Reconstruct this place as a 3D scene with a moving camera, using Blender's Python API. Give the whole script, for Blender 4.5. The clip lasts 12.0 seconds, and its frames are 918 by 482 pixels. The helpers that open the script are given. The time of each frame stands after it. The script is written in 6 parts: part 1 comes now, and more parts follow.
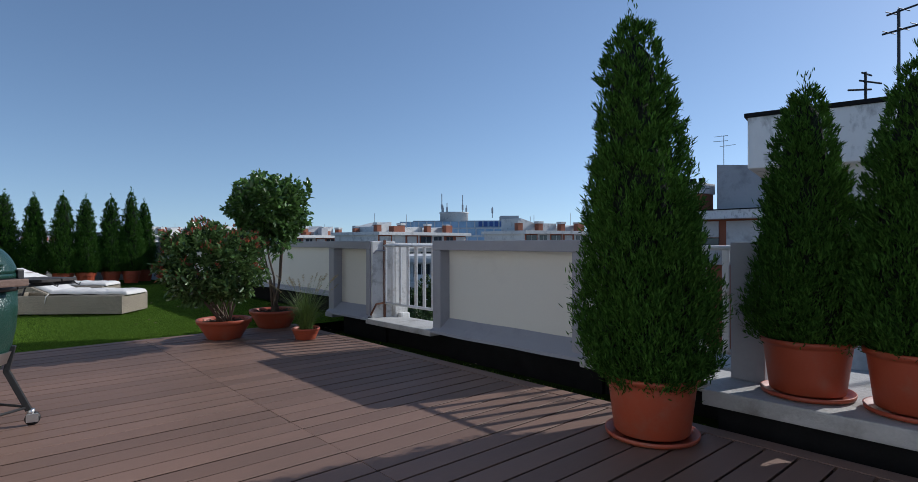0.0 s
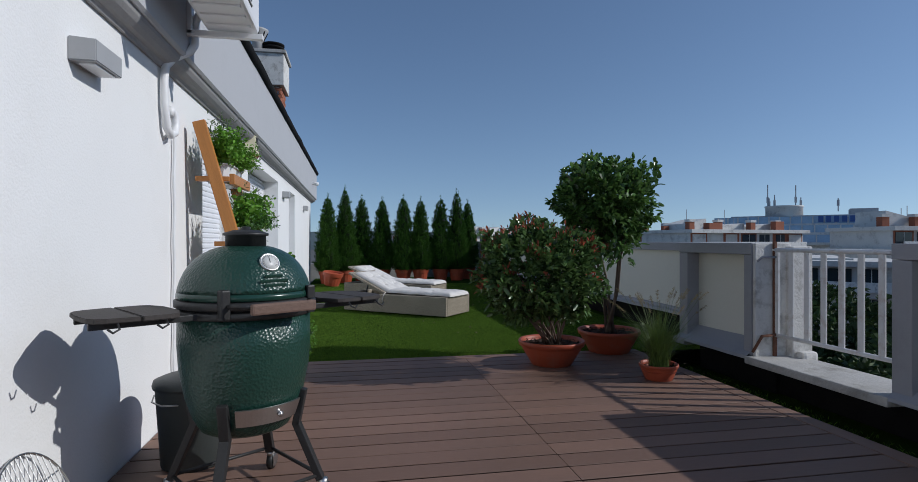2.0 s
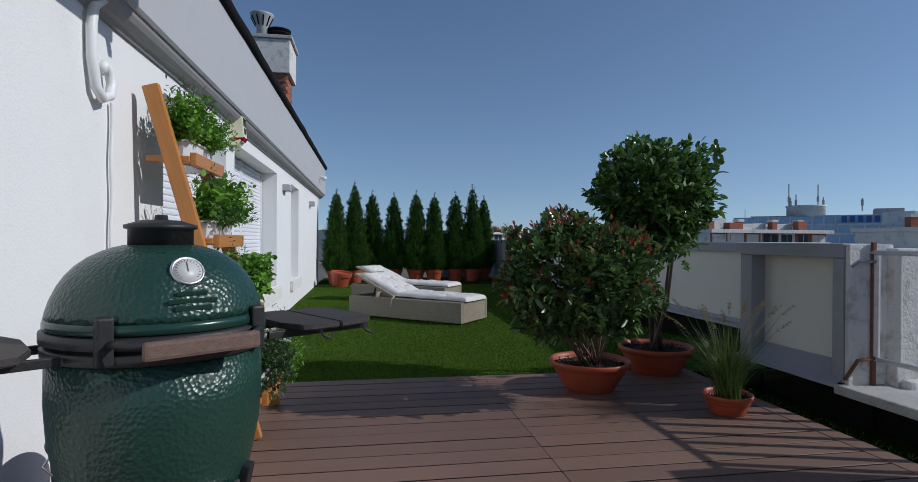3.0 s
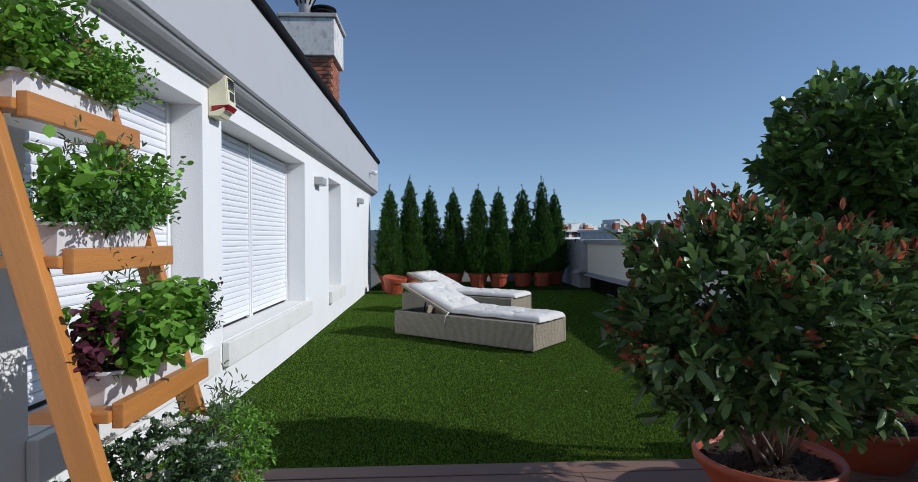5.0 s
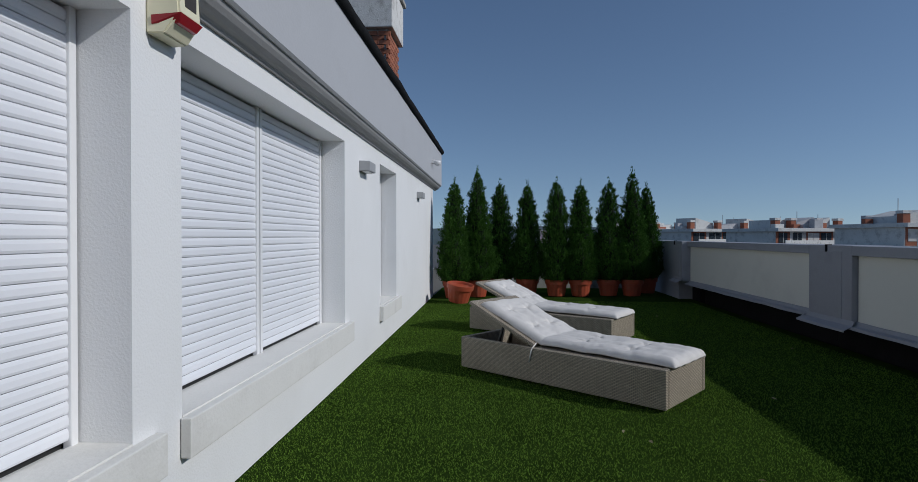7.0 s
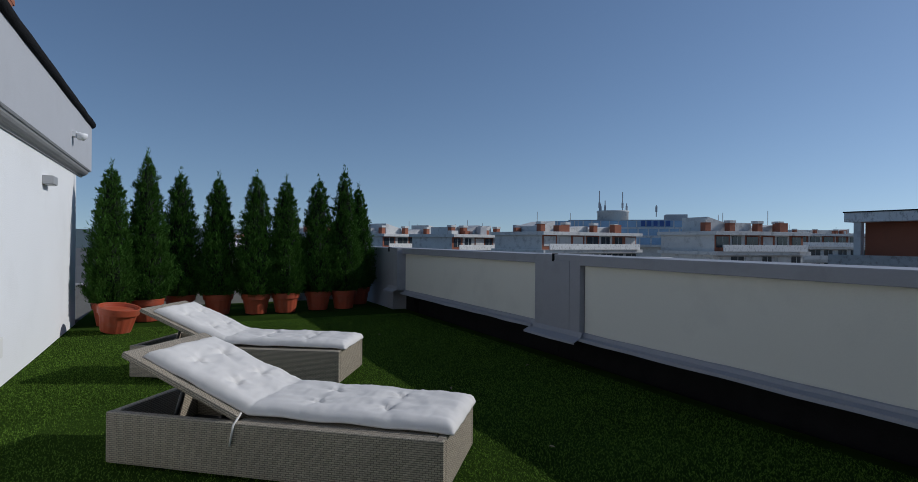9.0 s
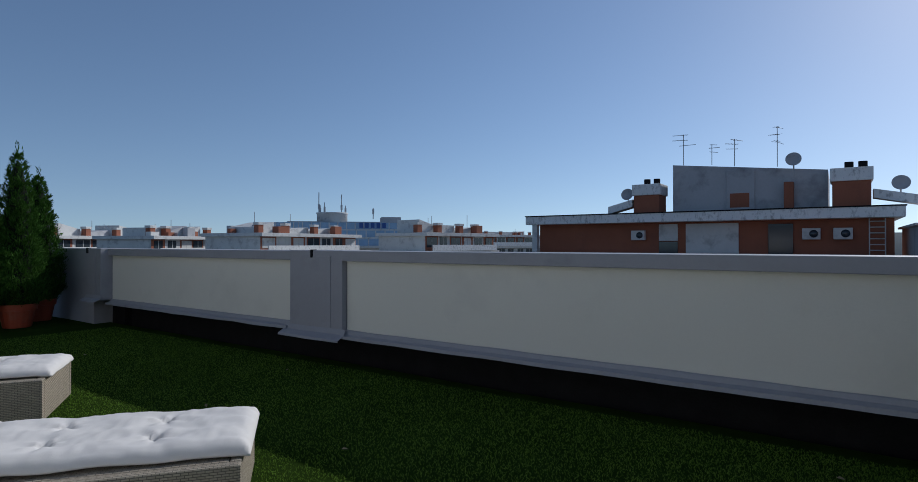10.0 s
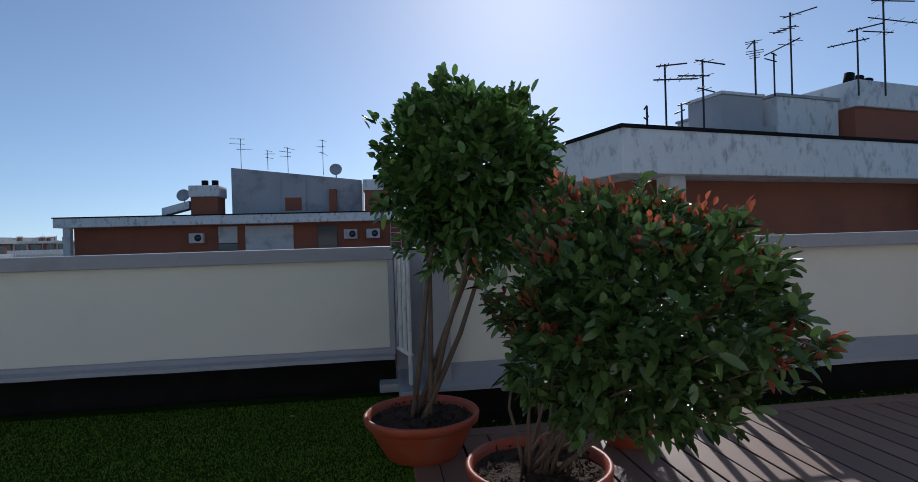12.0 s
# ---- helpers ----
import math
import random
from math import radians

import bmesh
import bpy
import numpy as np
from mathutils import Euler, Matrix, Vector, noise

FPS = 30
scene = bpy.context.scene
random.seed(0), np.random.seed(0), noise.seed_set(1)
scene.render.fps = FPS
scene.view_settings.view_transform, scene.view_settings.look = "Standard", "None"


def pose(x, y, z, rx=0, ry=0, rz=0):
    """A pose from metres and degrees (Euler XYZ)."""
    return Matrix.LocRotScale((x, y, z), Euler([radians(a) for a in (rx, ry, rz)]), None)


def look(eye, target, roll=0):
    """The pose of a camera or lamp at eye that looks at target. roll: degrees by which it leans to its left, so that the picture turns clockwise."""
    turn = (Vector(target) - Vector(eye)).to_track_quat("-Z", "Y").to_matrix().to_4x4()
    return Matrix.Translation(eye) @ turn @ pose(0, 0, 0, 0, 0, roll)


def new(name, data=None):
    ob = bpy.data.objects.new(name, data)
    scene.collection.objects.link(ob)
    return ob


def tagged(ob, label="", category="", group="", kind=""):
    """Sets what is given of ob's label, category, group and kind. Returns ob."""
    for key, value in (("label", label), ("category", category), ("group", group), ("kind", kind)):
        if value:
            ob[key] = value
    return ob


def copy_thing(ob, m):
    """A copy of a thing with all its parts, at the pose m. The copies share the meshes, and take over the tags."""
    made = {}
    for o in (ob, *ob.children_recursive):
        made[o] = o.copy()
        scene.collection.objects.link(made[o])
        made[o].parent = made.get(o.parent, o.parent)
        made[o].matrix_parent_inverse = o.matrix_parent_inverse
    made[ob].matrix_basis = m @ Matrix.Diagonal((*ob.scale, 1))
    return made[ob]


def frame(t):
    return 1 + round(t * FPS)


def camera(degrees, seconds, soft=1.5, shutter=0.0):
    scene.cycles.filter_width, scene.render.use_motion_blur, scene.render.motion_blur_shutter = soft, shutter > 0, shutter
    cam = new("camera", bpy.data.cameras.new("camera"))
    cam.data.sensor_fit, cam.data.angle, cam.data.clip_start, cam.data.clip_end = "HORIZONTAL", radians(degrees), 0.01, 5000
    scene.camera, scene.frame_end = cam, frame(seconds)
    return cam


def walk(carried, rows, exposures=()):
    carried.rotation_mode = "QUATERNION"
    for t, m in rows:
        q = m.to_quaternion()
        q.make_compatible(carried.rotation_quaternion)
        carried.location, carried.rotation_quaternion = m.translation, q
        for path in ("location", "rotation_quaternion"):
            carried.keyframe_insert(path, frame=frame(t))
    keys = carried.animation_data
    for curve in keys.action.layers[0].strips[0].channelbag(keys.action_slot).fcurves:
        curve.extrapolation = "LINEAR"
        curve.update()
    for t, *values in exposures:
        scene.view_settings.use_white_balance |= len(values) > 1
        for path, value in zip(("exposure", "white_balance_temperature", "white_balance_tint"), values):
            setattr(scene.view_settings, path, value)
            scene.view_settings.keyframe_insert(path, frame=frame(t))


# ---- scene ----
cam = camera(79.4, 12.0, soft=0.85)
PATH = [
    (0, (-0.28, -0.766, 1.104), (1.045, 0.732, 1.108), -0.1),
    (0.5, (-0.137, -0.317, 1.107), (0.876, 1.408, 1.113), -0.1),
    (1, (-0.044, 0.107, 1.134), (0.715, 1.958, 1.134), -0.1),
    (1.5, (0.077, 0.552, 1.152), (0.612, 2.479, 1.154), -0.2),
    (2, (0.129, 0.971, 1.138), (0.504, 2.936, 1.137), -0.0),
    (2.5, (0.159, 1.405, 1.126), (0.5, 3.376, 1.123), 0.1),
    (3, (0.252, 1.823, 1.135), (0.576, 3.796, 1.129), 0.3),
    (3.2, (0.284, 1.999, 1.153), (0.579, 3.977, 1.149), 0.3),
    (4.8, (0.47, 3.286, 1.185), (0.611, 5.281, 1.174), -0.1),
    (5, (0.467, 3.464, 1.182), (0.557, 5.462, 1.169), -0.3),
    (5.5, (0.464, 3.919, 1.199), (0.425, 5.919, 1.187), -0.2),
    (6, (0.454, 4.324, 1.198), (0.365, 6.322, 1.182), -0.2),
    (6.5, (0.388, 4.749, 1.213), (0.248, 6.744, 1.193), -0.1),
    (6.7, (0.349, 4.923, 1.218), (0.2, 6.917, 1.199), -0.0),
    (8.3, (0.27, 6.155, 1.239), (0.634, 8.122, 1.235), 0.3),
    (8.5, (0.285, 6.311, 1.257), (0.819, 8.238, 1.252), 0.4),
    (9, (0.329, 6.686, 1.257), (1.234, 8.469, 1.257), 0.5),
    (9.5, (0.268, 6.916, 1.242), (1.545, 8.455, 1.248), 0.5),
    (10, (0.119, 7.081, 1.188), (1.767, 8.214, 1.199), -0.0),
    (10.5, (-0.118, 6.988, 1.154), (1.717, 7.783, 1.169), -0.5),
    (11, (-0.219, 6.844, 1.167), (1.732, 7.281, 1.184), -0.8),
    (11.5, (-0.418, 6.578, 1.169), (1.582, 6.628, 1.181), -1.0),
    (12, (-0.31, 6.469, 1.154), (1.67, 6.185, 1.15), -1.7),
]
EXPOSURES = [(0.0, 0.0, 6000, 10), (1.5, -0.2, 6000, 10), (2.5, -0.42, 6000, 10), (5.0, -0.1, 6000, 10), (6.5, -0.52, 6000, 10),
             (8.5, -0.78, 6000, 10), (9.5, -0.35, 6000, 10), (10.5, -0.44, 6000, 10), (12.0, -0.2, 6000, 10)]
walk(cam, [(t, look(e, g, r)) for t, e, g, r in PATH], EXPOSURES)

# ---- light ----
SUN_AZ, SUN_EL = 105.5, 32.0     # degrees from +y towards +x, and above the horizon
world = bpy.data.worlds.new("sky")
scene.world = world
world.use_nodes = True
wn = world.node_tree.nodes
sky = wn.new("ShaderNodeTexSky")
sky.sky_type = "NISHITA"
sky.sun_disc = False
sky.sun_elevation, sky.sun_rotation = radians(SUN_EL), radians(SUN_AZ)
sky.air_density, sky.dust_density, sky.ozone_density, sky.altitude = 0.95, 0.36, 1.6, 330
wn["Background"].inputs["Strength"].default_value = 0.118
# look the sky up a little higher than the true direction: clear air, little glow at the horizon
sky_dir, sky_lift = wn.new("ShaderNodeTexCoord"), wn.new("ShaderNodeVectorMath")
sky_lift.operation, sky_lift.inputs[1].default_value = "ADD", (0, 0, 0.075)
sky_unit = wn.new("ShaderNodeVectorMath")
sky_unit.operation = "NORMALIZE"
world.node_tree.links.new(sky_dir.outputs["Generated"], sky_lift.inputs[0])
world.node_tree.links.new(sky_lift.outputs[0], sky_unit.inputs[0])
world.node_tree.links.new(sky_unit.outputs[0], sky.inputs["Vector"])
world.node_tree.links.new(sky.outputs[0], wn["Background"].inputs["Color"])
sun = new("sun", bpy.data.lights.new("sun", "SUN"))
sun.data.energy, sun.data.angle, sun.data.color = 3.6, radians(0.53), (1.0, 0.95, 0.88)
sun_from = Vector((math.sin(radians(SUN_AZ)) * math.cos(radians(SUN_EL)), math.cos(radians(SUN_AZ)) * math.cos(radians(SUN_EL)), math.sin(radians(SUN_EL))))
sun.matrix_world = look(sun_from * 60, (0, 0, 0))


# ---- materials ----
def material(name, color, rough=0.6, vary=0.12, scale=6.0, fine=60.0, bump=0.15, metal=0.0, island=0.0, obj_random=0.0,
             stain=None, stain_amount=0.0, stain_scale=1.5, thin=0.0, voronoi=0.0, vor_scale=40.0, dist=0.01, spec=0.5, stretch=(1, 1, 1)):
    """Principled surface with large and fine variation, optional stains, per-piece variation and see-through light for leaves."""
    m = bpy.data.materials.new(name)
    m.use_nodes = True
    nt = m.node_tree
    n, l = nt.nodes, nt.links
    bsdf = n["Principled BSDF"]
    bsdf.inputs["Roughness"].default_value = rough
    bsdf.inputs["Metallic"].default_value = metal
    bsdf.inputs["Specular IOR Level"].default_value = spec
    tc = n.new("ShaderNodeTexCoord")
    mp = n.new("ShaderNodeMapping")
    mp.inputs["Scale"].default_value = stretch
    geo = n.new("ShaderNodeNewGeometry")
    if obj_random or island:
        l.new(tc.outputs["Object"], mp.inputs["Vector"])
    else:
        l.new(geo.outputs["Position"], mp.inputs["Vector"])
    big, small = n.new("ShaderNodeTexNoise"), n.new("ShaderNodeTexNoise")
    big.inputs["Scale"].default_value, small.inputs["Scale"].default_value = scale, fine
    big.inputs["Detail"].default_value, small.inputs["Detail"].default_value = 5, 4
    for x in (big, small):
        l.new(mp.outputs[0], x.inputs["Vector"])
    add = n.new("ShaderNodeMath")
    add.operation = "MULTIPLY_ADD"
    l.new(small.outputs["Fac"], add.inputs[0])
    add.inputs[1].default_value = 0.5
    l.new(big.outputs["Fac"], add.inputs[2])
    value = add.outputs[0]                       # about 0.75 on average
    if island or obj_random:
        src = geo.outputs["Random Per Island"] if island else n.new("ShaderNodeObjectInfo").outputs["Random"]
        mx = n.new("ShaderNodeMath")
        mx.operation = "MULTIPLY_ADD"
        l.new(src, mx.inputs[0])
        mx.inputs[1].default_value = (island or obj_random) / max(vary, 0.01)
        l.new(value, mx.inputs[2])
        value = mx.outputs[0]
    ramp = n.new("ShaderNodeMapRange")
    half = (island or obj_random) / max(vary, 0.01) if (island or obj_random) else 0
    ramp.inputs["From Min"].default_value, ramp.inputs["From Max"].default_value = 0.35, 1.15 + half
    ramp.inputs["To Min"].default_value, ramp.inputs["To Max"].default_value = 1 - vary - (island or obj_random), 1 + vary + (island or obj_random)
    l.new(value, ramp.inputs["Value"])
    tint = n.new("ShaderNodeVectorMath")
    tint.operation = "SCALE"
    tint.inputs[0].default_value = color[:3]
    l.new(ramp.outputs[0], tint.inputs["Scale"])
    col = tint.outputs[0]
    if stain:
        st = n.new("ShaderNodeTexNoise")
        st.inputs["Scale"].default_value, st.inputs["Detail"].default_value, st.inputs["Roughness"].default_value = stain_scale, 8, 0.65
        l.new(mp.outputs[0], st.inputs["Vector"])
        cut = n.new("ShaderNodeMapRange")
        cut.inputs["From Min"].default_value, cut.inputs["From Max"].default_value = 0.52, 0.72
        cut.inputs["To Max"].default_value = stain_amount
        l.new(st.outputs["Fac"], cut.inputs["Value"])
        mix = n.new("ShaderNodeMix")
        mix.data_type = "RGBA"
        l.new(cut.outputs[0], mix.inputs["Factor"])
        l.new(col, mix.inputs["A"])
        mix.inputs["B"].default_value = (*stain, 1)
        col = mix.outputs["Result"]
    l.new(col, bsdf.inputs["Base Color"])
    if bump:
        b = n.new("ShaderNodeBump")
        b.inputs["Strength"].default_value, b.inputs["Distance"].default_value = bump, dist
        if voronoi:
            v = n.new("ShaderNodeTexVoronoi")
            v.inputs["Scale"].default_value = vor_scale
            l.new(mp.outputs[0], v.inputs["Vector"])
            l.new(v.outputs["Distance"], b.inputs["Height"])
        else:
            l.new(small.outputs["Fac"], b.inputs["Height"])
        l.new(b.outputs[0], bsdf.inputs["Normal"])
    if thin:
        tr = n.new("ShaderNodeBsdfTranslucent")
        l.new(col, tr.inputs["Color"])
        ms = n.new("ShaderNodeMixShader")
        ms.inputs[0].default_value = thin
        l.new(bsdf.outputs[0], ms.inputs[1])
        l.new(tr.outputs[0], ms.inputs[2])
        l.new(ms.outputs[0], n["Material Output"].inputs["Surface"])
    return m


def wicker_material():
    m = material("wicker", (0.43, 0.37, 0.28), rough=0.55, vary=0.15, scale=3, fine=40, bump=0)
    nt = m.node_tree
    n, l = nt.nodes, nt.links
    tc = n.new("ShaderNodeTexCoord")
    br = n.new("ShaderNodeTexBrick")
    br.inputs["Scale"].default_value = 1.0
    br.inputs["Brick Width"].default_value, br.inputs["Row Height"].default_value = 0.030, 0.011
    br.inputs["Mortar Size"].default_value, br.inputs["Mortar Smooth"].default_value = 0.002, 0.6
    br.inputs["Color1"].default_value, br.inputs["Color2"].default_value, br.inputs["Mortar"].default_value = (1, 1, 1, 1), (0.8, 0.8, 0.8, 1), (0.28, 0.28, 0.28, 1)
    l.new(tc.outputs["UV"], br.inputs["Vector"])
    bsdf = n["Principled BSDF"]
    old = bsdf.inputs["Base Color"].links[0].from_socket
    mul = n.new("ShaderNodeVectorMath")
    mul.operation = "MULTIPLY"
    l.new(old, mul.inputs[0])
    l.new(br.outputs["Color"], mul.inputs[1])
    l.new(mul.outputs[0], bsdf.inputs["Base Color"])
    bp = n.new("ShaderNodeBump")
    bp.inputs["Strength"].default_value, bp.inputs["Distance"].default_value = 0.8, 0.004
    l.new(br.outputs["Color"], bp.inputs["Height"])
    l.new(bp.outputs[0], bsdf.inputs["Normal"])
    return m


M_WALL = material("white_render", (0.80, 0.80, 0.79), rough=0.85, vary=0.03, scale=1.2, fine=90, bump=0.35, dist=0.006, stain=(0.62, 0.61, 0.58), stain_amount=0.25, stain_scale=0.8)
M_SILL = material("beige_sill_paint", (0.74, 0.73, 0.69), rough=0.8, vary=0.05, scale=3, fine=60, bump=0.2, stain=(0.5, 0.48, 0.43), stain_amount=0.4, stain_scale=2.5)
M_FASCIA = material("grey_fascia_paint", (0.46, 0.465, 0.48), rough=0.7, vary=0.05, scale=1.5, fine=50, bump=0.12, stain=(0.36, 0.36, 0.37), stain_amount=0.35)
M_MOULD = material("grey_moulding", (0.34, 0.335, 0.335), rough=0.75, vary=0.10, scale=3, fine=40, bump=0.2, stain=(0.2, 0.2, 0.2), stain_amount=0.5)
# felt black; also painted as shade below the parapet and ledges
M_FELT_SHADE = material("roof_felt_and_shade_black", (0.016, 0.016, 0.017), rough=0.95, vary=0.3, scale=6, fine=70, bump=0.5, spec=0.1)
M_PANEL = material("cream_panel_paint", (0.74, 0.73, 0.65), rough=0.75, vary=0.03, scale=1.0, fine=60, bump=0.12, stain=(0.55, 0.54, 0.48), stain_amount=0.35, stain_scale=1.2)
M_GREY = material("grey_metal_paint", (0.33, 0.335, 0.36), rough=0.55, vary=0.06, scale=2.5, fine=45, bump=0.12, stain=(0.22, 0.22, 0.23), stain_amount=0.5, stain_scale=2.5)
M_CONC = material("weathered_concrete", (0.45, 0.44, 0.42), rough=0.9, vary=0.18, scale=4, fine=45, bump=0.6, stain=(0.16, 0.14, 0.11), stain_amount=0.75, stain_scale=3)
M_PEEL = material("peeling_white_plaster", (0.68, 0.67, 0.64), rough=0.85, vary=0.10, scale=5, fine=50, bump=0.6, stain=(0.30, 0.28, 0.25), stain_amount=0.85, stain_scale=7)
M_RAIL = material("white_rail_paint", (0.76, 0.76, 0.75), rough=0.45, vary=0.05, scale=8, fine=70, bump=0.1, stain=(0.38, 0.22, 0.12), stain_amount=0.5, stain_scale=9)
M_RUST = material("rusty_iron", (0.16, 0.07, 0.04), rough=0.85, vary=0.3, scale=20, fine=120, bump=0.5)
M_DECK = material("brown_composite_decking", (0.190, 0.112, 0.080), rough=0.62, vary=0.08, scale=1.6, fine=50, bump=0.22, obj_random=0.13, stain=(0.125, 0.082, 0.062), stain_amount=0.4, stain_scale=2.2, dist=0.004, stretch=(0.35, 1, 1))
M_DECKSUB = material("deck_underside", (0.02, 0.017, 0.015), rough=0.9)
M_TURF = material("turf_backing", (0.036, 0.068, 0.012), rough=0.95, vary=0.35, scale=2.0, fine=260, bump=0.9, dist=0.02, spec=0.0)
M_BLADE = material("turf_blade", (0.136, 0.238, 0.030), rough=0.7, vary=0.25, scale=1.2, fine=30, bump=0, island=0.35, thin=0.2, spec=0.06)
M_TERRA = material("terracotta_plastic", (0.37, 0.070, 0.030), rough=0.5, vary=0.08, scale=5, fine=60, bump=0.1, stain=(0.30, 0.16, 0.11), stain_amount=0.4, stain_scale=6)
M_SOIL = material("potting_soil", (0.060, 0.036, 0.022), rough=1.0, island=0.5, vary=0.4, scale=25, fine=120, bump=1.0, dist=0.03)
M_BARK = material("grey_brown_bark", (0.16, 0.12, 0.09), rough=0.9, vary=0.25, scale=15, fine=90, bump=0.6)
M_LEAF = material("glossy_shrub_leaf", (0.098, 0.170, 0.052), rough=0.26, vary=0.15, scale=4, fine=30, bump=0, island=0.45, thin=0.26)
M_LEAF2 = material("laurel_leaf", (0.096, 0.182, 0.044), rough=0.28, vary=0.15, scale=4, fine=30, bump=0, island=0.45, thin=0.28)
M_RED = material("young_red_leaf", (0.30, 0.080, 0.042), rough=0.4, vary=0.2, scale=6, fine=30, bump=0, island=0.5, thin=0.5)
M_CYP = material("cypress_foliage", (0.050, 0.118, 0.019), rough=0.7, vary=0.3, scale=5, fine=40, bump=0, island=0.5, thin=0.15, spec=0.06)
# near-black: the shade deep in the crown is put into this colour
M_CYPSHADE = material("cypress_inner_shade", (0.006, 0.012, 0.004), rough=0.95, vary=0.3, scale=12, fine=60, bump=0.8)
M_HERB = material("fresh_herb_leaf", (0.16, 0.34, 0.040), rough=0.45, vary=0.15, scale=6, fine=30, bump=0, island=0.35, thin=0.3)
M_HERB2 = material("rosemary_leaf", (0.13, 0.19, 0.085), rough=0.55, vary=0.15, scale=6, fine=30, bump=0, island=0.4, thin=0.2)
M_HERB3 = material("dark_mint_leaf", (0.085, 0.20, 0.040), rough=0.45, vary=0.15, scale=6, fine=30, bump=0, island=0.4, thin=0.25)
M_HERB4 = material("dark_small_leaf", (0.055, 0.110, 0.038), rough=0.45, vary=0.15, scale=6, fine=30, bump=0, island=0.45, thin=0.18)
M_PURPLE = material("purple_herb_leaf", (0.10, 0.022, 0.040), rough=0.5, vary=0.2, scale=6, fine=30, bump=0, island=0.4, thin=0.2)
M_STRAW = material("dry_grass_plume", (0.36, 0.30, 0.17), rough=0.8, vary=0.2, scale=6, fine=30, bump=0, island=0.3, thin=0.3)
M_REED = material("fountain_grass_blade", (0.11, 0.17, 0.040), rough=0.5, vary=0.2, scale=6, fine=30, bump=0, island=0.4, thin=0.25)
M_PETAL = material("white_petal", (0.82, 0.82, 0.76), rough=0.6, vary=0.05, bump=0, island=0.06, thin=0.2)
M_WOOD = material("varnished_pine", (0.46, 0.19, 0.045), rough=0.42, vary=0.22, scale=2.5, fine=26, bump=0.15, obj_random=0.06, stretch=(14, 14, 1.2))
M_WHITEPL = material("white_plastic", (0.80, 0.80, 0.80), rough=0.4, vary=0.02, scale=5, fine=40, bump=0.03)
M_SHUT = material("white_roller_slat", (0.78, 0.79, 0.82), rough=0.45, vary=0.02, scale=3, fine=40, bump=0.04, obj_random=0.015)
M_CREAMPL = material("yellowed_plastic", (0.78, 0.74, 0.53), rough=0.5, vary=0.06, scale=6, fine=40, bump=0.06)
M_REDPL = material("red_lens", (0.28, 0.012, 0.018), rough=0.25, vary=0.05, bump=0)
M_GREYBOX = material("grey_lamp_paint", (0.36, 0.365, 0.37), rough=0.55, vary=0.05, bump=0.08)
M_BLACK = material("black_powder_coat", (0.02, 0.02, 0.02), rough=0.5, vary=0.2, scale=10, fine=80, bump=0.15)
M_STEEL = material("brushed_steel", (0.55, 0.55, 0.54), rough=0.35, vary=0.08, scale=10, fine=90, bump=0.1, metal=1.0)
M_EGG = material("green_dimpled_ceramic", (0.014, 0.050, 0.036), rough=0.33, vary=0.12, scale=4, fine=40, bump=0.46, voronoi=1, vor_scale=84, dist=0.006)
M_EGGS = material("green_ceramic_smooth", (0.014, 0.050, 0.036), rough=0.25, vary=0.12, scale=4, fine=40, bump=0.05)
M_SHELF = material("dark_brown_shelf", (0.045, 0.038, 0.034), rough=0.7, vary=0.2, scale=8, fine=60, bump=0.2)
M_HANDLE = material("worn_wood_handle", (0.16, 0.10, 0.075), rough=0.7, vary=0.3, scale=10, fine=60, bump=0.3, stretch=(1, 10, 10))
M_DIAL = material("dial_face", (0.55, 0.55, 0.53), rough=0.4, vary=0.02, bump=0)
M_BIN = material("dark_grey_bin", (0.045, 0.052, 0.050), rough=0.5, vary=0.12, scale=6, fine=50, bump=0.1)
M_WICKER = wicker_material()
M_CUSH = material("off_white_cushion", (0.68, 0.655, 0.62), rough=0.9, vary=0.05, scale=4, fine=220, bump=0.25, dist=0.003, stain=(0.58, 0.56, 0.55), stain_amount=0.3, stain_scale=3)
M_BRICK = material("red_brick", (0.34, 0.125, 0.070), rough=0.9, vary=0.25, scale=6, fine=60, bump=0.4, obj_random=0.18)
M_BRICKF = material("far_brick_wall", (0.30, 0.105, 0.058), rough=0.9, vary=0.18, scale=0.6, fine=14, bump=0.1, stain=(0.16, 0.07, 0.05), stain_amount=0.5, stain_scale=0.5)
M_CITYW = material("city_white_concrete", (0.60, 0.595, 0.57), rough=0.9, vary=0.12, scale=0.5, fine=6, bump=0.1, stain=(0.22, 0.21, 0.20), stain_amount=0.65, stain_scale=0.9)
M_CITYG = material("city_grey_concrete", (0.42, 0.42, 0.43), rough=0.9, vary=0.12, scale=0.4, fine=6, bump=0.1, stain=(0.15, 0.15, 0.16), stain_amount=0.6, stain_scale=0.7)
M_BAND = material("weathered_white_band", (0.76, 0.755, 0.73), rough=0.9, vary=0.10, scale=0.8, fine=12, bump=0.3, stain=(0.09, 0.085, 0.08), stain_amount=0.7, stain_scale=4.5, stretch=(1, 1, 0.55))
M_GLASS = material("dark_window_glass", (0.03, 0.04, 0.05), rough=0.08, vary=0.2, scale=0.5, fine=3, bump=0)
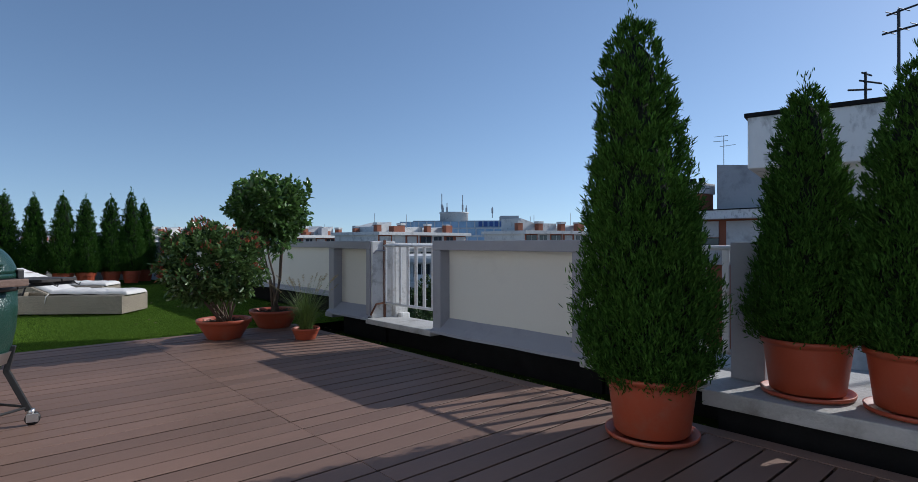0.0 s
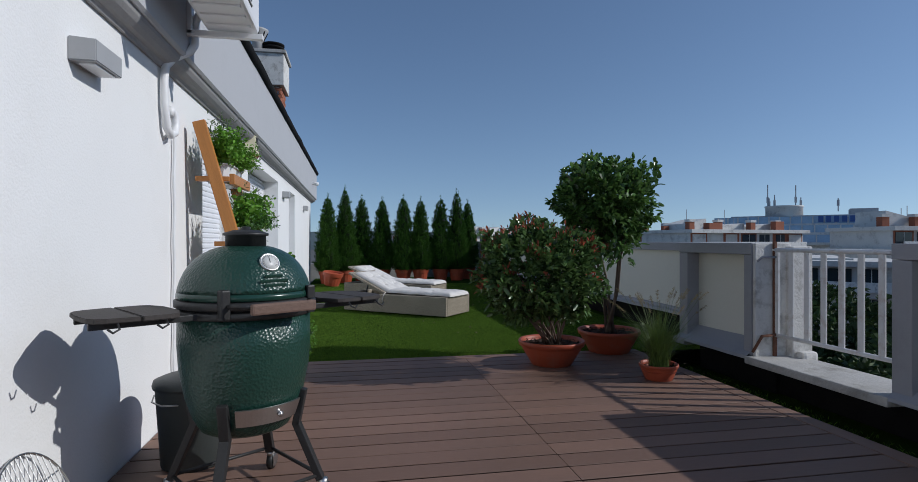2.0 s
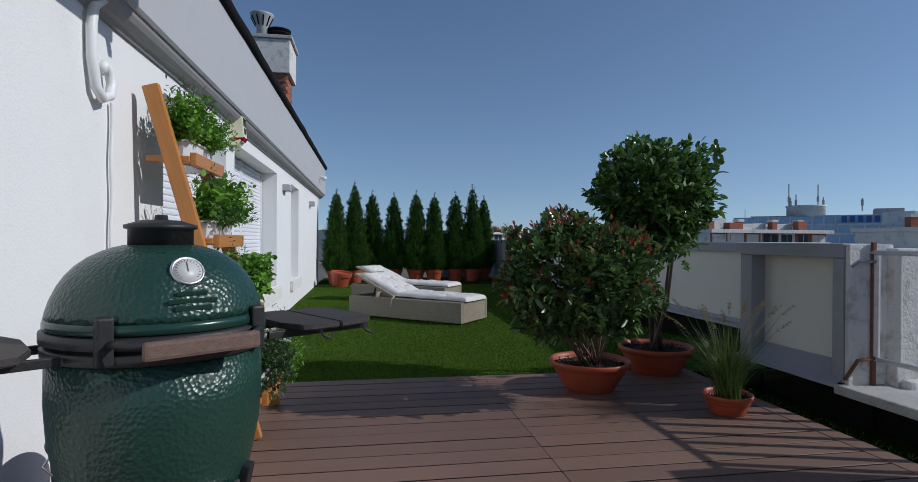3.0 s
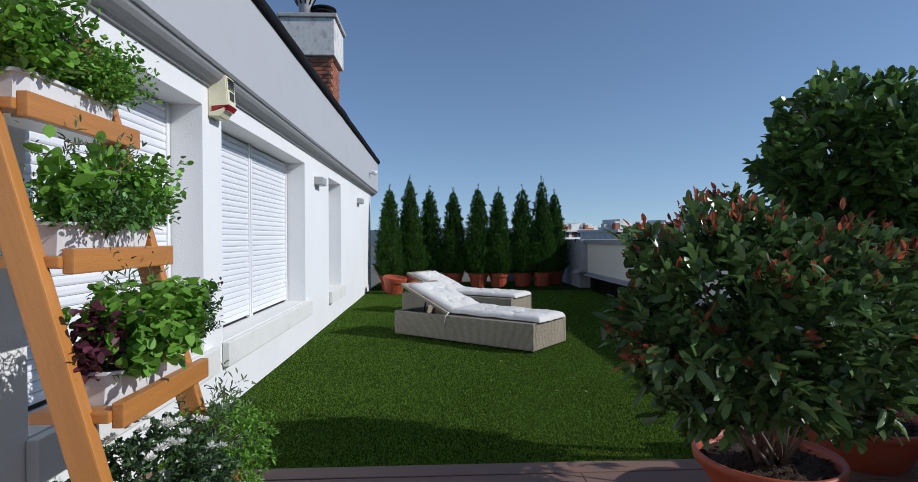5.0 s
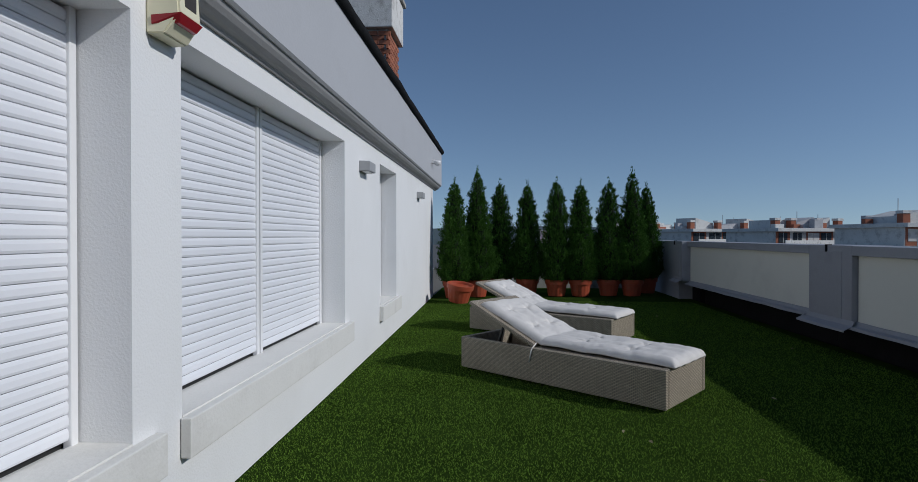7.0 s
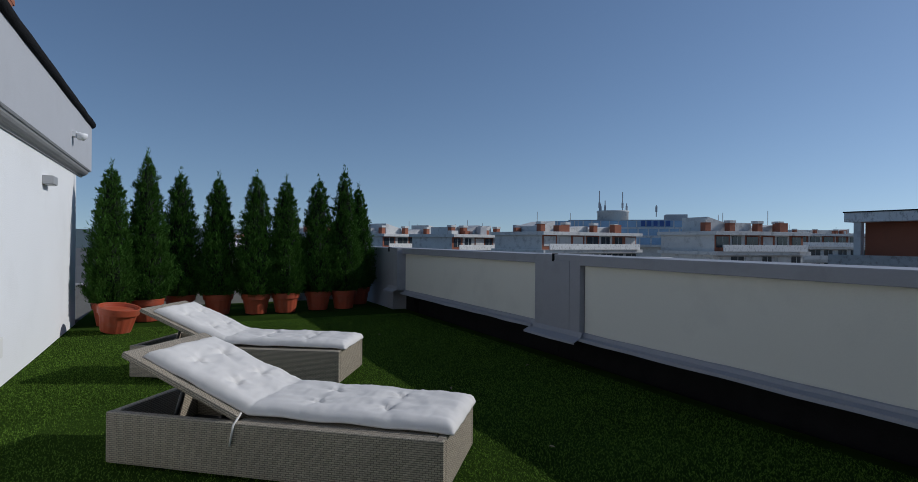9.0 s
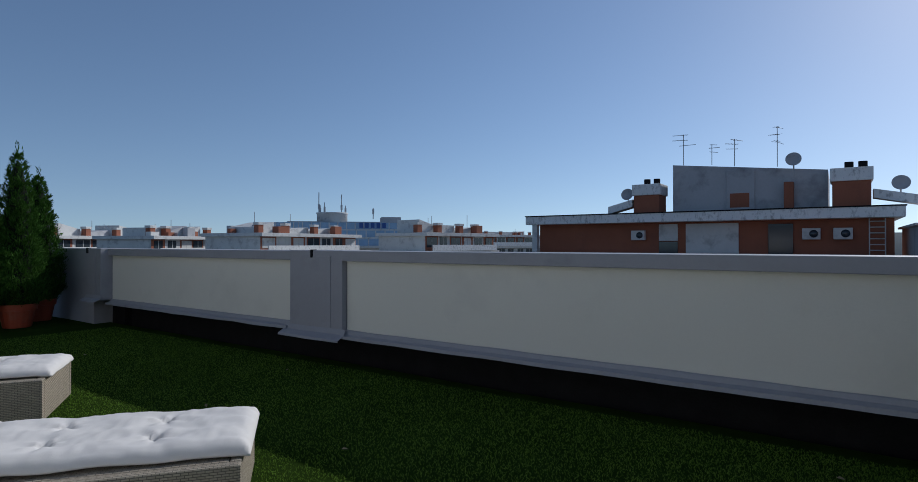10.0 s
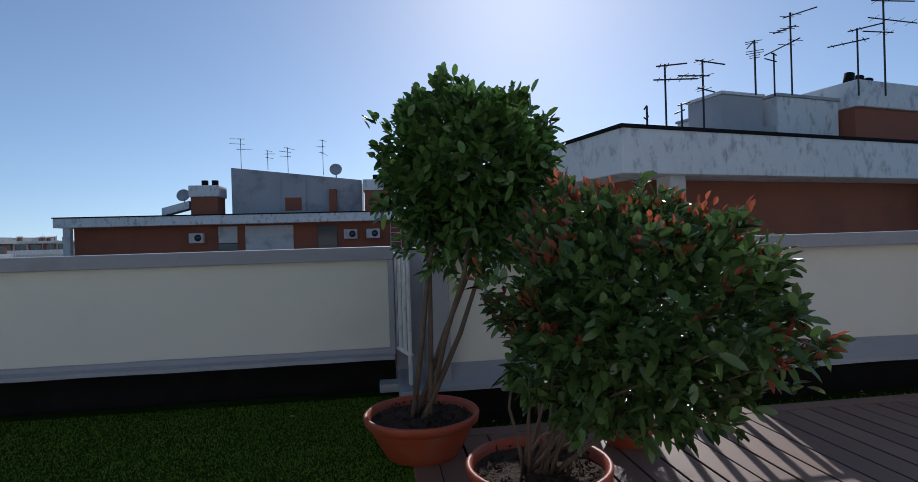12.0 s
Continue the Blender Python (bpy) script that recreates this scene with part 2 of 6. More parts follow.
M_BLUEG = material("blue_glass_band", (0.28, 0.42, 0.58), rough=0.15, vary=0.2, scale=0.4, fine=3, bump=0)
M_BLUES = material("blue_sign", (0.03, 0.09, 0.30), rough=0.5, vary=0.1, bump=0)
M_GROUND = material("city_ground", (0.10, 0.10, 0.095), rough=0.95, vary=0.3, scale=0.02, fine=0.5, bump=0)
# bluish tint: distance haze mixed into the hill colour
M_HILL = material("wooded_hill_haze", (0.075, 0.105, 0.115), rough=1.0, vary=0.2, scale=0.01, fine=0.1, bump=0)
M_TREE = material("park_tree_leaf", (0.045, 0.080, 0.022), rough=0.7, vary=0.2, scale=0.5, fine=3, bump=0, island=0.4, thin=0.15)


# ---- building tools ----
def part(name, bm, mat, parent=None, label="", smooth=False):
    me = bpy.data.meshes.new(name)
    bm.to_mesh(me)
    bm.free()
    me.materials.append(mat)
    if smooth:
        for p in me.polygons:
            p.use_smooth = True
    ob = new(name, me)
    ob.parent = parent
    if label:
        ob["label"] = label
    return ob


def raw(name, verts, faces, mat, parent=None, label="", smooth=False):
    me = bpy.data.meshes.new(name)
    me.from_pydata([tuple(v) for v in verts], [], faces)
    me.materials.append(mat)
    if smooth:
        for p in me.polygons:
            p.use_smooth = True
    ob = new(name, me)
    ob.parent = parent
    if label:
        ob["label"] = label
    return ob


def root(name, m, label, category, group="", kind=""):
    ob = new(name)
    ob.matrix_world = m
    ob.empty_display_size = 0.1
    return tagged(ob, label, category, group, kind)


def box(bm, x0, y0, z0, x1, y1, z1, bevel=0.0, m=None):
    r = bmesh.ops.create_cube(bm, size=1.0)
    t = Matrix.Translation(((x0 + x1) / 2, (y0 + y1) / 2, (z0 + z1) / 2)) @ Matrix.Diagonal((abs(x1 - x0), abs(y1 - y0), abs(z1 - z0), 1))
    bmesh.ops.transform(bm, matrix=t, verts=r["verts"])
    vs = r["verts"]
    if bevel:
        es = list({e for v in vs for e in v.link_edges})
        out = bmesh.ops.bevel(bm, geom=es, offset=bevel, segments=2, affect="EDGES", profile=0.6)
        vs = list({v for f in out["faces"] for v in f.verts} | {v for v in vs if v.is_valid})
    if m is not None:
        bmesh.ops.transform(bm, matrix=m, verts=[v for v in vs if v.is_valid])
    return vs


def boxed(name, dims, mat, parent=None, label="", bevel=0.004, m=None):
    bm = bmesh.new()
    box(bm, *dims, bevel=bevel, m=m)
    return part(name, bm, mat, parent, label)


def rod(bm, a, b, r, seg=10, r2=None):
    a, b = Vector(a), Vector(b)
    d = b - a
    q = d.to_track_quat("Z", "Y").to_matrix().to_4x4()
    bmesh.ops.create_cone(bm, cap_ends=True, segments=seg, radius1=r, radius2=r if r2 is None else r2, depth=d.length,
                          matrix=Matrix.Translation((a + b) / 2) @ q)


def rodded(name, a, b, r, mat, parent=None, label="", seg=10, r2=None):
    bm = bmesh.new()
    rod(bm, a, b, r, seg, r2)
    return part(name, bm, mat, parent, label, smooth=seg > 8)


def tube(name, pts, r, mat, parent=None, label="", seg=8):
    """A round tube through points, as a mesh."""
    pts = [Vector(p) for p in pts]
    verts, faces = [], []
    for i, p in enumerate(pts):
        d = (pts[min(i + 1, len(pts) - 1)] - pts[max(i - 1, 0)]).normalized()
        u = d.orthogonal().normalized() if i == 0 else (u - d * u.dot(d)).normalized()
        w = d.cross(u)
        rr = r[i] if isinstance(r, (list, tuple)) else r
        for k in range(seg):
            a = 2 * math.pi * k / seg
            verts.append(p + (u * math.cos(a) + w * math.sin(a)) * rr)
    for i in range(len(pts) - 1):
        for k in range(seg):
            k2 = (k + 1) % seg
            faces.append((i * seg + k, i * seg + k2, (i + 1) * seg + k2, (i + 1) * seg + k))
    faces.append(tuple(range(seg - 1, -1, -1)))
    faces.append(tuple((len(pts) - 1) * seg + k for k in range(seg)))
    return raw(name, verts, faces, mat, parent, label, smooth=True)


def lathe(name, profile, mat, parent=None, label="", seg=40, wob=0.0):
    verts, faces = [], []
    for i, (r, z) in enumerate(profile):
        for k in range(seg):
            a = 2 * math.pi * k / seg
            rr = r * (1 + wob * math.sin(3 * a + i))
            verts.append((rr * math.cos(a), rr * math.sin(a), z))
    for i in range(len(profile) - 1):
        for k in range(seg):
            k2 = (k + 1) % seg
            faces.append((i * seg + k, i * seg + k2, (i + 1) * seg + k2, (i + 1) * seg + k))
    faces.append(tuple(range(seg - 1, -1, -1)))
    faces.append(tuple((len(profile) - 1) * seg + k for k in range(seg)))
    return raw(name, verts, faces, mat, parent, label, smooth=True)


def leaves(name, pos, axis, length, width, mat, parent=None, label="", fold=0.25, droop=0.15, seed=1, ovate=False):
    """Many leaves in one mesh: each a folded blade at pos along axis, pointed or ovate."""
    rng = np.random.default_rng(seed)
    n = len(pos)
    pos, axis = np.asarray(pos, float), np.asarray(axis, float)
    axis /= np.linalg.norm(axis, axis=1)[:, None] + 1e-9
    L = np.broadcast_to(np.asarray(length, float), (n,))[:, None]
    W = np.broadcast_to(np.asarray(width, float), (n,))[:, None]
    ref = rng.normal(size=(n, 3)) * 0.5 + np.array([0, 0, 1.0])
    side = np.cross(axis, ref)
    side /= np.linalg.norm(side, axis=1)[:, None] + 1e-9
    up = np.cross(side, axis)
    down = np.array([0, 0, -1.0]) * L * droop
    if ovate:
        v = np.empty((n, 8, 3))
        v[:, 0], v[:, 4] = pos, pos + axis * L + down
        for i, (q, w) in enumerate(((0.20, 0.40), (0.50, 0.50), (0.82, 0.34))):
            mid = pos + axis * L * q + up * W * fold * (w + 0.4) + down * q * q
            v[:, 1 + i], v[:, 7 - i] = mid + side * W * w, mid - side * W * w
        base = np.arange(n)[:, None] * 8
        f = np.concatenate([base + np.array(k) for k in ((0, 1, 2, 3), (0, 3, 4, 5), (0, 5, 6, 7))])
        return raw(name, v.reshape(-1, 3).tolist(), f.tolist(), mat, parent, label, smooth=True)
    v = np.empty((n, 6, 3))
    v[:, 0] = pos
    v[:, 1] = pos + axis * L * 0.35 + side * W * 0.5 + up * W * fold
    v[:, 2] = pos + axis * L * 0.72 + side * W * 0.38 + up * W * fold * 0.8 + down * 0.5
    v[:, 3] = pos + axis * L + down
    v[:, 4] = pos + axis * L * 0.72 - side * W * 0.38 + up * W * fold * 0.8 + down * 0.5
    v[:, 5] = pos + axis * L * 0.35 - side * W * 0.5 + up * W * fold
    base = np.arange(n)[:, None] * 6
    f = np.concatenate([base + np.array([0, 1, 2, 3]), base + np.array([0, 3, 4, 5])])
    return raw(name, v.reshape(-1, 3).tolist(), f.tolist(), mat, parent, label)


# ---- ground far below, hills ----
bm = bmesh.new()
bmesh.ops.create_grid(bm, x_segments=4, y_segments=4, size=4500)
bmesh.ops.translate(bm, verts=bm.verts, vec=(0, 0, -26))
tagged(part("ground", bm, M_GROUND), "grey city ground far below the roof terrace", "ground", kind="structure")
verts, faces = [], []
for i in range(81):
    a = radians(-60 + i * 2.4)
    h = 30 + 16 * noise.noise((i * 0.13, 3.1, 0)) + 4 * noise.noise((i * 0.7, 1.0, 5))
    for d, z in ((1750, -26), (1900, h), (2400, h * 0.6)):
        verts.append((d * math.sin(a), d * math.cos(a), z))
for i in range(80):
    for k in range(2):
        faces.append((i * 3 + k, i * 3 + 3 + k, i * 3 + 4 + k, i * 3 + 1 + k))
tagged(raw("backdrop_hills", verts, faces, M_HILL, smooth=True), "wooded hills on the horizon with haze mixed into their colour", "hills", kind="structure")

# ---- house: wall with three windows, fascia, roof edge ----
WX = -1.02          # face of the house wall
WT = 0.30           # its thickness
Y0, Y1 = -4.0, 16.5
OPEN = [(5.55, 7.10, 0.45, 2.05), (7.42, 9.92, 0.45, 2.05), (11.36, 12.38, 0.42, 2.04)]
bm = bmesh.new()
ys = [Y0]
for a, b, z0, z1 in OPEN:
    box(bm, WX - WT, ys[-1], -0.3, WX, a, 2.2)
    box(bm, WX - WT, a, -0.3, WX, b, z0)
    box(bm, WX - WT, a, z1, WX, b, 2.2)
    ys.append(b)
box(bm, WX - WT, ys[-1], -0.3, WX, Y1, 2.2)
bmesh.ops.remove_doubles(bm, verts=bm.verts, dist=0.0005)
tagged(part("wall_house", bm, M_WALL), "white rendered house wall with recessed windows", "wall", kind="structure")
tagged(boxed("wall_house_end", (WX - 9, Y1 - 0.3, -0.3, WX - WT, Y1, 2.9), M_WALL), "white rendered end wall of the house", "wall", kind="structure")
tagged(boxed("wall_house_back", (WX - 9, Y0 - 0.3, -0.3, WX, Y0, 2.9), M_WALL), "white rendered return wall", "wall", kind="structure")
tagged(boxed("ceiling", (WX - 9, Y0, 2.3, WX - 0.02, Y1 + 0.3, 2.4), M_WALL), "white ceiling slab of the house", "ceiling", kind="structure")
# fascia band above the wall, leaning back a little, with a moulding below and felt on its top edge
bm = bmesh.new()
prof = [(-0.90, 2.275), (-0.885, 2.29), (-0.885, 3.0), (-1.2, 3.0), (-1.2, 2.275)]
n = 12
for j in range(n + 1):
    y = Y0 + (16.95 - Y0) * j / n
    for x, z in prof:
        bm.verts.new((x, y, z))
bm.verts.ensure_lookup_table()
k = len(prof)
for j in range(n):
    for i in range(k):
        bm.faces.new([bm.verts[j * k + i], bm.verts[j * k + (i + 1) % k], bm.verts[(j + 1) * k + (i + 1) % k], bm.verts[(j + 1) * k + i]])
bm.faces.new([bm.verts[i] for i in range(k)])
bm.faces.new([bm.verts[n * k + k - 1 - i] for i in range(k)])
bmesh.ops.recalc_face_normals(bm, faces=bm.faces)
tagged(part("trim_fascia", bm, M_FASCIA), "pale grey painted roof fascia above the house wall", "fascia", kind="structure")
bm = bmesh.new()
cove = [(-1.03, 2.183), (-1.002, 2.183), (-0.994, 2.196), (-0.985, 2.204), (-0.962, 2.212), (-0.938, 2.230), (-0.920, 2.252), (-0.912, 2.2725), (-1.03, 2.2725)]
ends = [[bm.verts.new((x, y, z)) for x, z in cove] for y in (Y0, 16.9)]
for i in range(len(cove)):
    i2 = (i + 1) % len(cove)
    bm.faces.new([ends[0][i], ends[0][i2], ends[1][i2], ends[1][i]])
for loop in ends:
    bm.faces.new(loop)
bmesh.ops.recalc_face_normals(bm, faces=bm.faces)
tagged(part("trim_moulding", bm, M_MOULD), "grey coved moulding under the fascia", "moulding", kind="structure")
pts = [(-0.895 + 0.012 * noise.noise((j * 0.9, 0, 2)), Y0 + j * 0.35, 3.02 + 0.016 * noise.noise((j * 1.3, 5, 0))) for j in range(61)]
tagged(tube("trim_roof_edge", pts, 0.062, M_FELT_SHADE, seg=10), "black felt roll along the roof edge", "roof edge", kind="structure")
bm = bmesh.new()
vs = [bm.verts.new(p) for p in ((-0.93, Y0, 3.01), (-0.93, 17.0, 3.01), (-5.0, 17.0, 3.7), (-5.0, Y0, 3.7), (-9.5, 17.0, 3.0), (-9.5, Y0, 3.0))]
bm.faces.new([vs[0], vs[1], vs[2], vs[3]])
bm.faces.new([vs[3], vs[2], vs[4], vs[5]])
r = bmesh.ops.extrude_face_region(bm, geom=bm.faces[:])
bmesh.ops.translate(bm, verts=[v for v in r["geom"] if isinstance(v, bmesh.types.BMVert)], vec=(0, 0, -0.08))
tagged(part("roof", bm, M_FELT_SHADE), "dark felt roof of the house", "roof", kind="structure")


def shutter_window(num, a, b, z0, z1, leaves_at):
    w = root("window_%d" % num, pose(WX, (a + b) / 2, z0), "white window closed by a lowered roller shutter", "window", kind="structure")
    o = Vector((WX, (a + b) / 2, z0))
    sx = -0.215
    def loc(*d):
        return (d[0], d[1] - o.y, d[2] - o.z, d[3], d[4] - o.y, d[5] - o.z)
    for (p, q) in leaves_at:
        n = int(round((z1 - z0 - 0.09) / 0.0475))
        slat = None
        for i in range(n):
            zc = 0.03 + (i + 0.5) * (z1 - z0 - 0.04) / n
            if slat is None:
                bm = bmesh.new()
                h = (z1 - z0 - 0.04) / n
                prof = [(-0.008, -h / 2), (-0.001, -h / 2 + 0.003), (0.003, -h * 0.25), (0.003, h * 0.2), (0.0, h / 2 - 0.004), (-0.005, h / 2 - 0.0005)]
                va = [bm.verts.new((x, -(q - p) / 2, z)) for x, z in prof]
                vb = [bm.verts.new((x, (q - p) / 2, z)) for x, z in prof]
                for k in range(len(prof) - 1):
                    bm.faces.new([va[k], vb[k], vb[k + 1], va[k + 1]])
                slat = part("slat", bm, M_SHUT, w)
                slat.location = (sx, (p + q) / 2 - o.y, zc)
            else:
                s2 = new("slat", slat.data)
                s2.parent = w
                s2.location = (sx, (p + q) / 2 - o.y, zc)
        boxed("guide_rail", loc(sx - 0.02, q - 0.012, z0, sx + 0.014, q + 0.022, z1), M_WHITEPL, w)
        boxed("guide_rail", loc(sx - 0.02, p - 0.022, z0, sx + 0.014, p + 0.012, z1), M_WHITEPL, w)
    boxed("backing", loc(sx - 0.05, a, z0, sx - 0.03, b, z1), M_BLACK, w)
    sl = bmesh.new()
    box(sl, -0.21, a - o.y + 0.001, -0.03, 0.003, b - o.y - 0.001, 0.012)
    box(sl, 0.003, a - 0.02 - o.y, -0.165, 0.05, b + 0.14 - o.y, 0.005, bevel=0.006)
    part("window_sill", sl, M_SILL, w, "white rendered sill")
    return w


shutter_window(1, *OPEN[0], [(5.57, 7.07)])
shutter_window(2, *OPEN[1], [(7.44, 8.62), (8.68, 9.88)])
shutter_window(3, *OPEN[2], [(11.38, 12.34)])

# ---- parapet ----
PX, PZ = 3.43, 1.12      # deck side: face and top
GX = 3.92                # grass side face


def flashing(name, prof, y0, y1, parent, ends=0.02):
    """Bent sheet along y: profile of (x, z), slightly dented."""
    n = max(3, int((y1 - y0) / 0.18))
    verts, faces = [], []
    k = len(prof)
    for j in range(n + 1):
        y = y0 + (y1 - y0) * j / n
        for i, (x, z) in enumerate(prof):
            d = 0.006 * noise.noise((y * 2.3, i * 1.7, prof[0][0]))
            verts.append((x + d, y, z + d))
    for j in range(n):
        for i in range(k - 1):
            faces.append((j * k + i, j * k + i + 1, (j + 1) * k + i + 1, (j + 1) * k + i))
    ob = raw(name, verts, faces, M_GREY, parent)
    md = ob.modifiers.new("sheet", "SOLIDIFY")
    md.thickness = 0.006
    return ob


def parapet_panel(name, x, y0, y1, zb, depth=0.13, fl=0.14, left=0.16, right=0.16, thick=0.30, top=PZ):
    """A framed parapet bay: frame, recessed cream panel, coping, flared flashing at its foot."""
    p = root(name, Matrix.Identity(4), "grey framed parapet bay with cream recessed panel", "parapet", kind="structure")
    bm = bmesh.new()
    box(bm, x, y0, top - 0.10, x + thick, y1, top, bevel=0.006)
    part("coping", bm, M_GREY, p, "grey sheet-metal coping")
    bm = bmesh.new()
    if left:
        box(bm, x + 0.003, y1 - left, zb + 0.02, x + thick - 0.01, y1 - 0.002, top - 0.102, bevel=0.005)
    if right:
        box(bm, x + 0.003, y0 + 0.002, zb + 0.02, x + thick - 0.01, y0 + right, top - 0.102, bevel=0.005)
    if left or right:
        part("frame_post", bm, M_GREY, p)
    else:
        bm.free()
    boxed("panel", (x + depth, y0 + 0.01, zb + 0.02, x + thick - 0.02, y1 - 0.01, top - 0.1), M_PANEL, p, "cream painted panel", bevel=0.0)
    flashing("flashing", [(x + depth - 0.006, zb + fl), (x + depth - 0.02, zb + fl * 0.9), (x + 0.03, zb + fl * 0.42), (x - 0.035, zb + 0.012), (x - 0.04, zb - 0.012)], y0 + 0.01, y1 - 0.01, p)
    # lower wall painted black to stand for the shade under the flashing
    boxed("footing", (x + 0.80 * thick, y0, -0.3, x + thick - 0.01, y1, zb + 0.019), M_FELT_SHADE, p, "lower wall coloured black for the shade under the parapet", bevel=0.0)
    return p


parapet_panel("parapet_bay", PX, 1.90, 3.86, 0.15, right=0.13, left=0.13)
parapet_panel("parapet_bay", PX, 5.10, 6.15, 0.15, left=0.14, right=0.09)
parapet_panel("parapet_bay", GX, 6.37, 11.08, 0.28, depth=0.06, fl=0.06, right=0.045, left=0, thick=0.42)
parapet_panel("parapet_bay", GX, 11.86, 16.0, 0.31, depth=0.06, fl=0.06, left=0.0, right=0, thick=0.42)
parapet_panel("parapet_bay", PX, -4.0, -0.75, 0.15, left=0.13, right=0)


def pilaster(y0, y1, x, zb):
    p = root("parapet_pilaster", Matrix.Identity(4), "grey sheet-clad pilaster in the parapet", "pilaster", kind="structure")
    bm = bmesh.new()
    box(bm, x, y0, zb + 0.03, x + 0.42, y1, PZ + 0.004, bevel=0.006)
    part("cladding", bm, M_GREY, p)
    boxed("cover_sheet", (x - 0.006, y0 + 0.16, zb + 0.06, x + 0.002, y1 - 0.22, PZ - 0.06), M_GREY, p, bevel=0.002)
    boxed("lead_joint", (x - 0.012, y0 + 0.42, PZ - 0.07, x + 0.05, y0 + 0.45, PZ + 0.012), M_FELT_SHADE, p, bevel=0.004)
    flashing("flashing", [(x - 0.001, zb + 0.10), (x - 0.02, zb + 0.05), (x - 0.10, zb + 0.012), (x - 0.105, zb - 0.008)], y0 - 0.05, y1 + 0.06, p)
    # same black as painted shade below the pilaster
    boxed("footing", (x + 0.34, y0, -0.3, x + 0.445, y1, zb + 0.029), M_FELT_SHADE, p, bevel=0.0)


pilaster(11.08, 11.86, GX, 0.25)
pilaster(16.0, 16.4, 3.82, 0.33)
tagged(boxed("wall_parapet_far", (3.90, 16.4, -0.3, 4.3, 19.0, PZ), M_GREY), "grey parapet behind the potted conifers", "parapet", kind="structure")
tagged(boxed("wall_parapet_end", (-3.0, 18.6, -0.3, 3.75, 18.9, 0.42), M_CONC), "low weathered concrete kerb at the terrace end", "kerb", kind="structure")


def gate(y0, y1, x, ledge_front, bars, rail_x, wing=True):
    """Opening in the parapet: plastered jambs, ledge and white railing."""
    g = root("railing", Matrix.Identity(4), "white painted steel railing in a parapet gap", "railing", group="parapet railings")
    for z in (1.06, 0.345):
        rodded("rail", (rail_x, y0 - 0.02, z), (rail_x, y1 + 0.02, z), 0.017, M_RAIL, g)
    for i in range(bars):
        y = y0 + 0.07 + (y1 - y0 - 0.14) * i / (bars - 1)
        boxed("bar", (rail_x - 0.008, y - 0.023, 0.345, rail_x + 0.008, y + 0.023, 1.06), M_RAIL, g, bevel=0.003)
    tagged(boxed("ledge", (ledge_front, y0 - 0.02, 0.10, x + 0.42, y1 + 0.02, 0.165), M_CONC, bevel=0.012), "weathered concrete ledge under the railing", "ledge", kind="structure")
    # black here imitates the shade below the ledge
    tagged(boxed("ledge_base", (x + 0.28, y0, -0.3, x + 0.36, y1, 0.10), M_FELT_SHADE, bevel=0), "base under the ledge, coloured black for the shade there", "ledge", kind="structure")


def jamb(y0, y1, x0, x1, mat=None):
    bm = bmesh.new()
    box(bm, x0, y0, 0.14, x1, y1, PZ - 0.005, bevel=0.006)
    box(bm, x1 - 0.02, y0 + 0.001, 0.14, x1 + 0.12, y1 - 0.001, 0.30, bevel=0.01)
    tagged(part("wall_jamb", bm, mat or M_PEEL), "peeling white plaster jamb beside the railing", "jamb", kind="structure")


gate(3.86, 5.10, PX, PX - 0.05, 8, 3.62)
gate(0.80, 1.90, PX, PX - 0.05, 7, 3.62)
jamb(5.065, 5.098, PX + 0.015, PX + 0.36)
jamb(1.865, 1.898, PX + 0.015, PX + 0.36)
for yb in (5.05, 1.85):
    tagged(boxed("railing_post", (3.605, yb - 0.008, 0.14, 3.635, yb + 0.012, 1.13), M_RUST, bevel=0.003), "rusty iron post of the railing", "post")
    bm = bmesh.new()
    box(bm, 3.74, yb - 0.06, 0.10, 3.93, yb + 0.045, PZ - 0.03, bevel=0.008)
    box(bm, 3.76, yb - 0.15, 0.10, 3.91, yb - 0.06, 0.22, bevel=0.03)
    tagged(part("wall_pier_outer", bm, M_PEEL), "peeling white outer pier behind the railing", "pier", kind="structure")
# small skewed railing at the jog between the two parapets
g = root("railing", Matrix.Identity(4), "short white railing closing the jog of the parapet", "railing", group="parapet railings")
ra, rb = Vector((4.12, 6.40, 0)), Vector((3.62, 6.27, 0))
for z in (1.06, 0.345):
    rodded("rail", ra + Vector((0, 0, z)), rb + Vector((0, 0, z)), 0.016, M_RAIL, g)
for i in range(5):
    p = ra.lerp(rb, 0.06 + 0.88 * i / 4)
    boxed("bar", (-0.026, -0.008, 0.13 if i == 4 else 0.345, 0.026, 0.008, 1.06), M_RAIL, g, bevel=0.003).matrix_local = Matrix.Translation(p) @ Matrix.Rotation(math.atan2(0.13, 0.50), 4, "Z")
# ledge takes the darker grey instead of concrete to imitate shade on it
bm = bmesh.new()
box(bm, PX + 0.06, 6.153, 0.06, GX + 0.42, 6.365, 0.125, bevel=0.012)
box(bm, PX + 0.30, 6.355, 0.061, GX - 0.03, 6.50, 0.124, bevel=0.012)
tagged(part("ledge", bm, M_GREY), "weathered ledge at the jog of the parapet, dark grey standing for shade", "ledge", kind="structure")
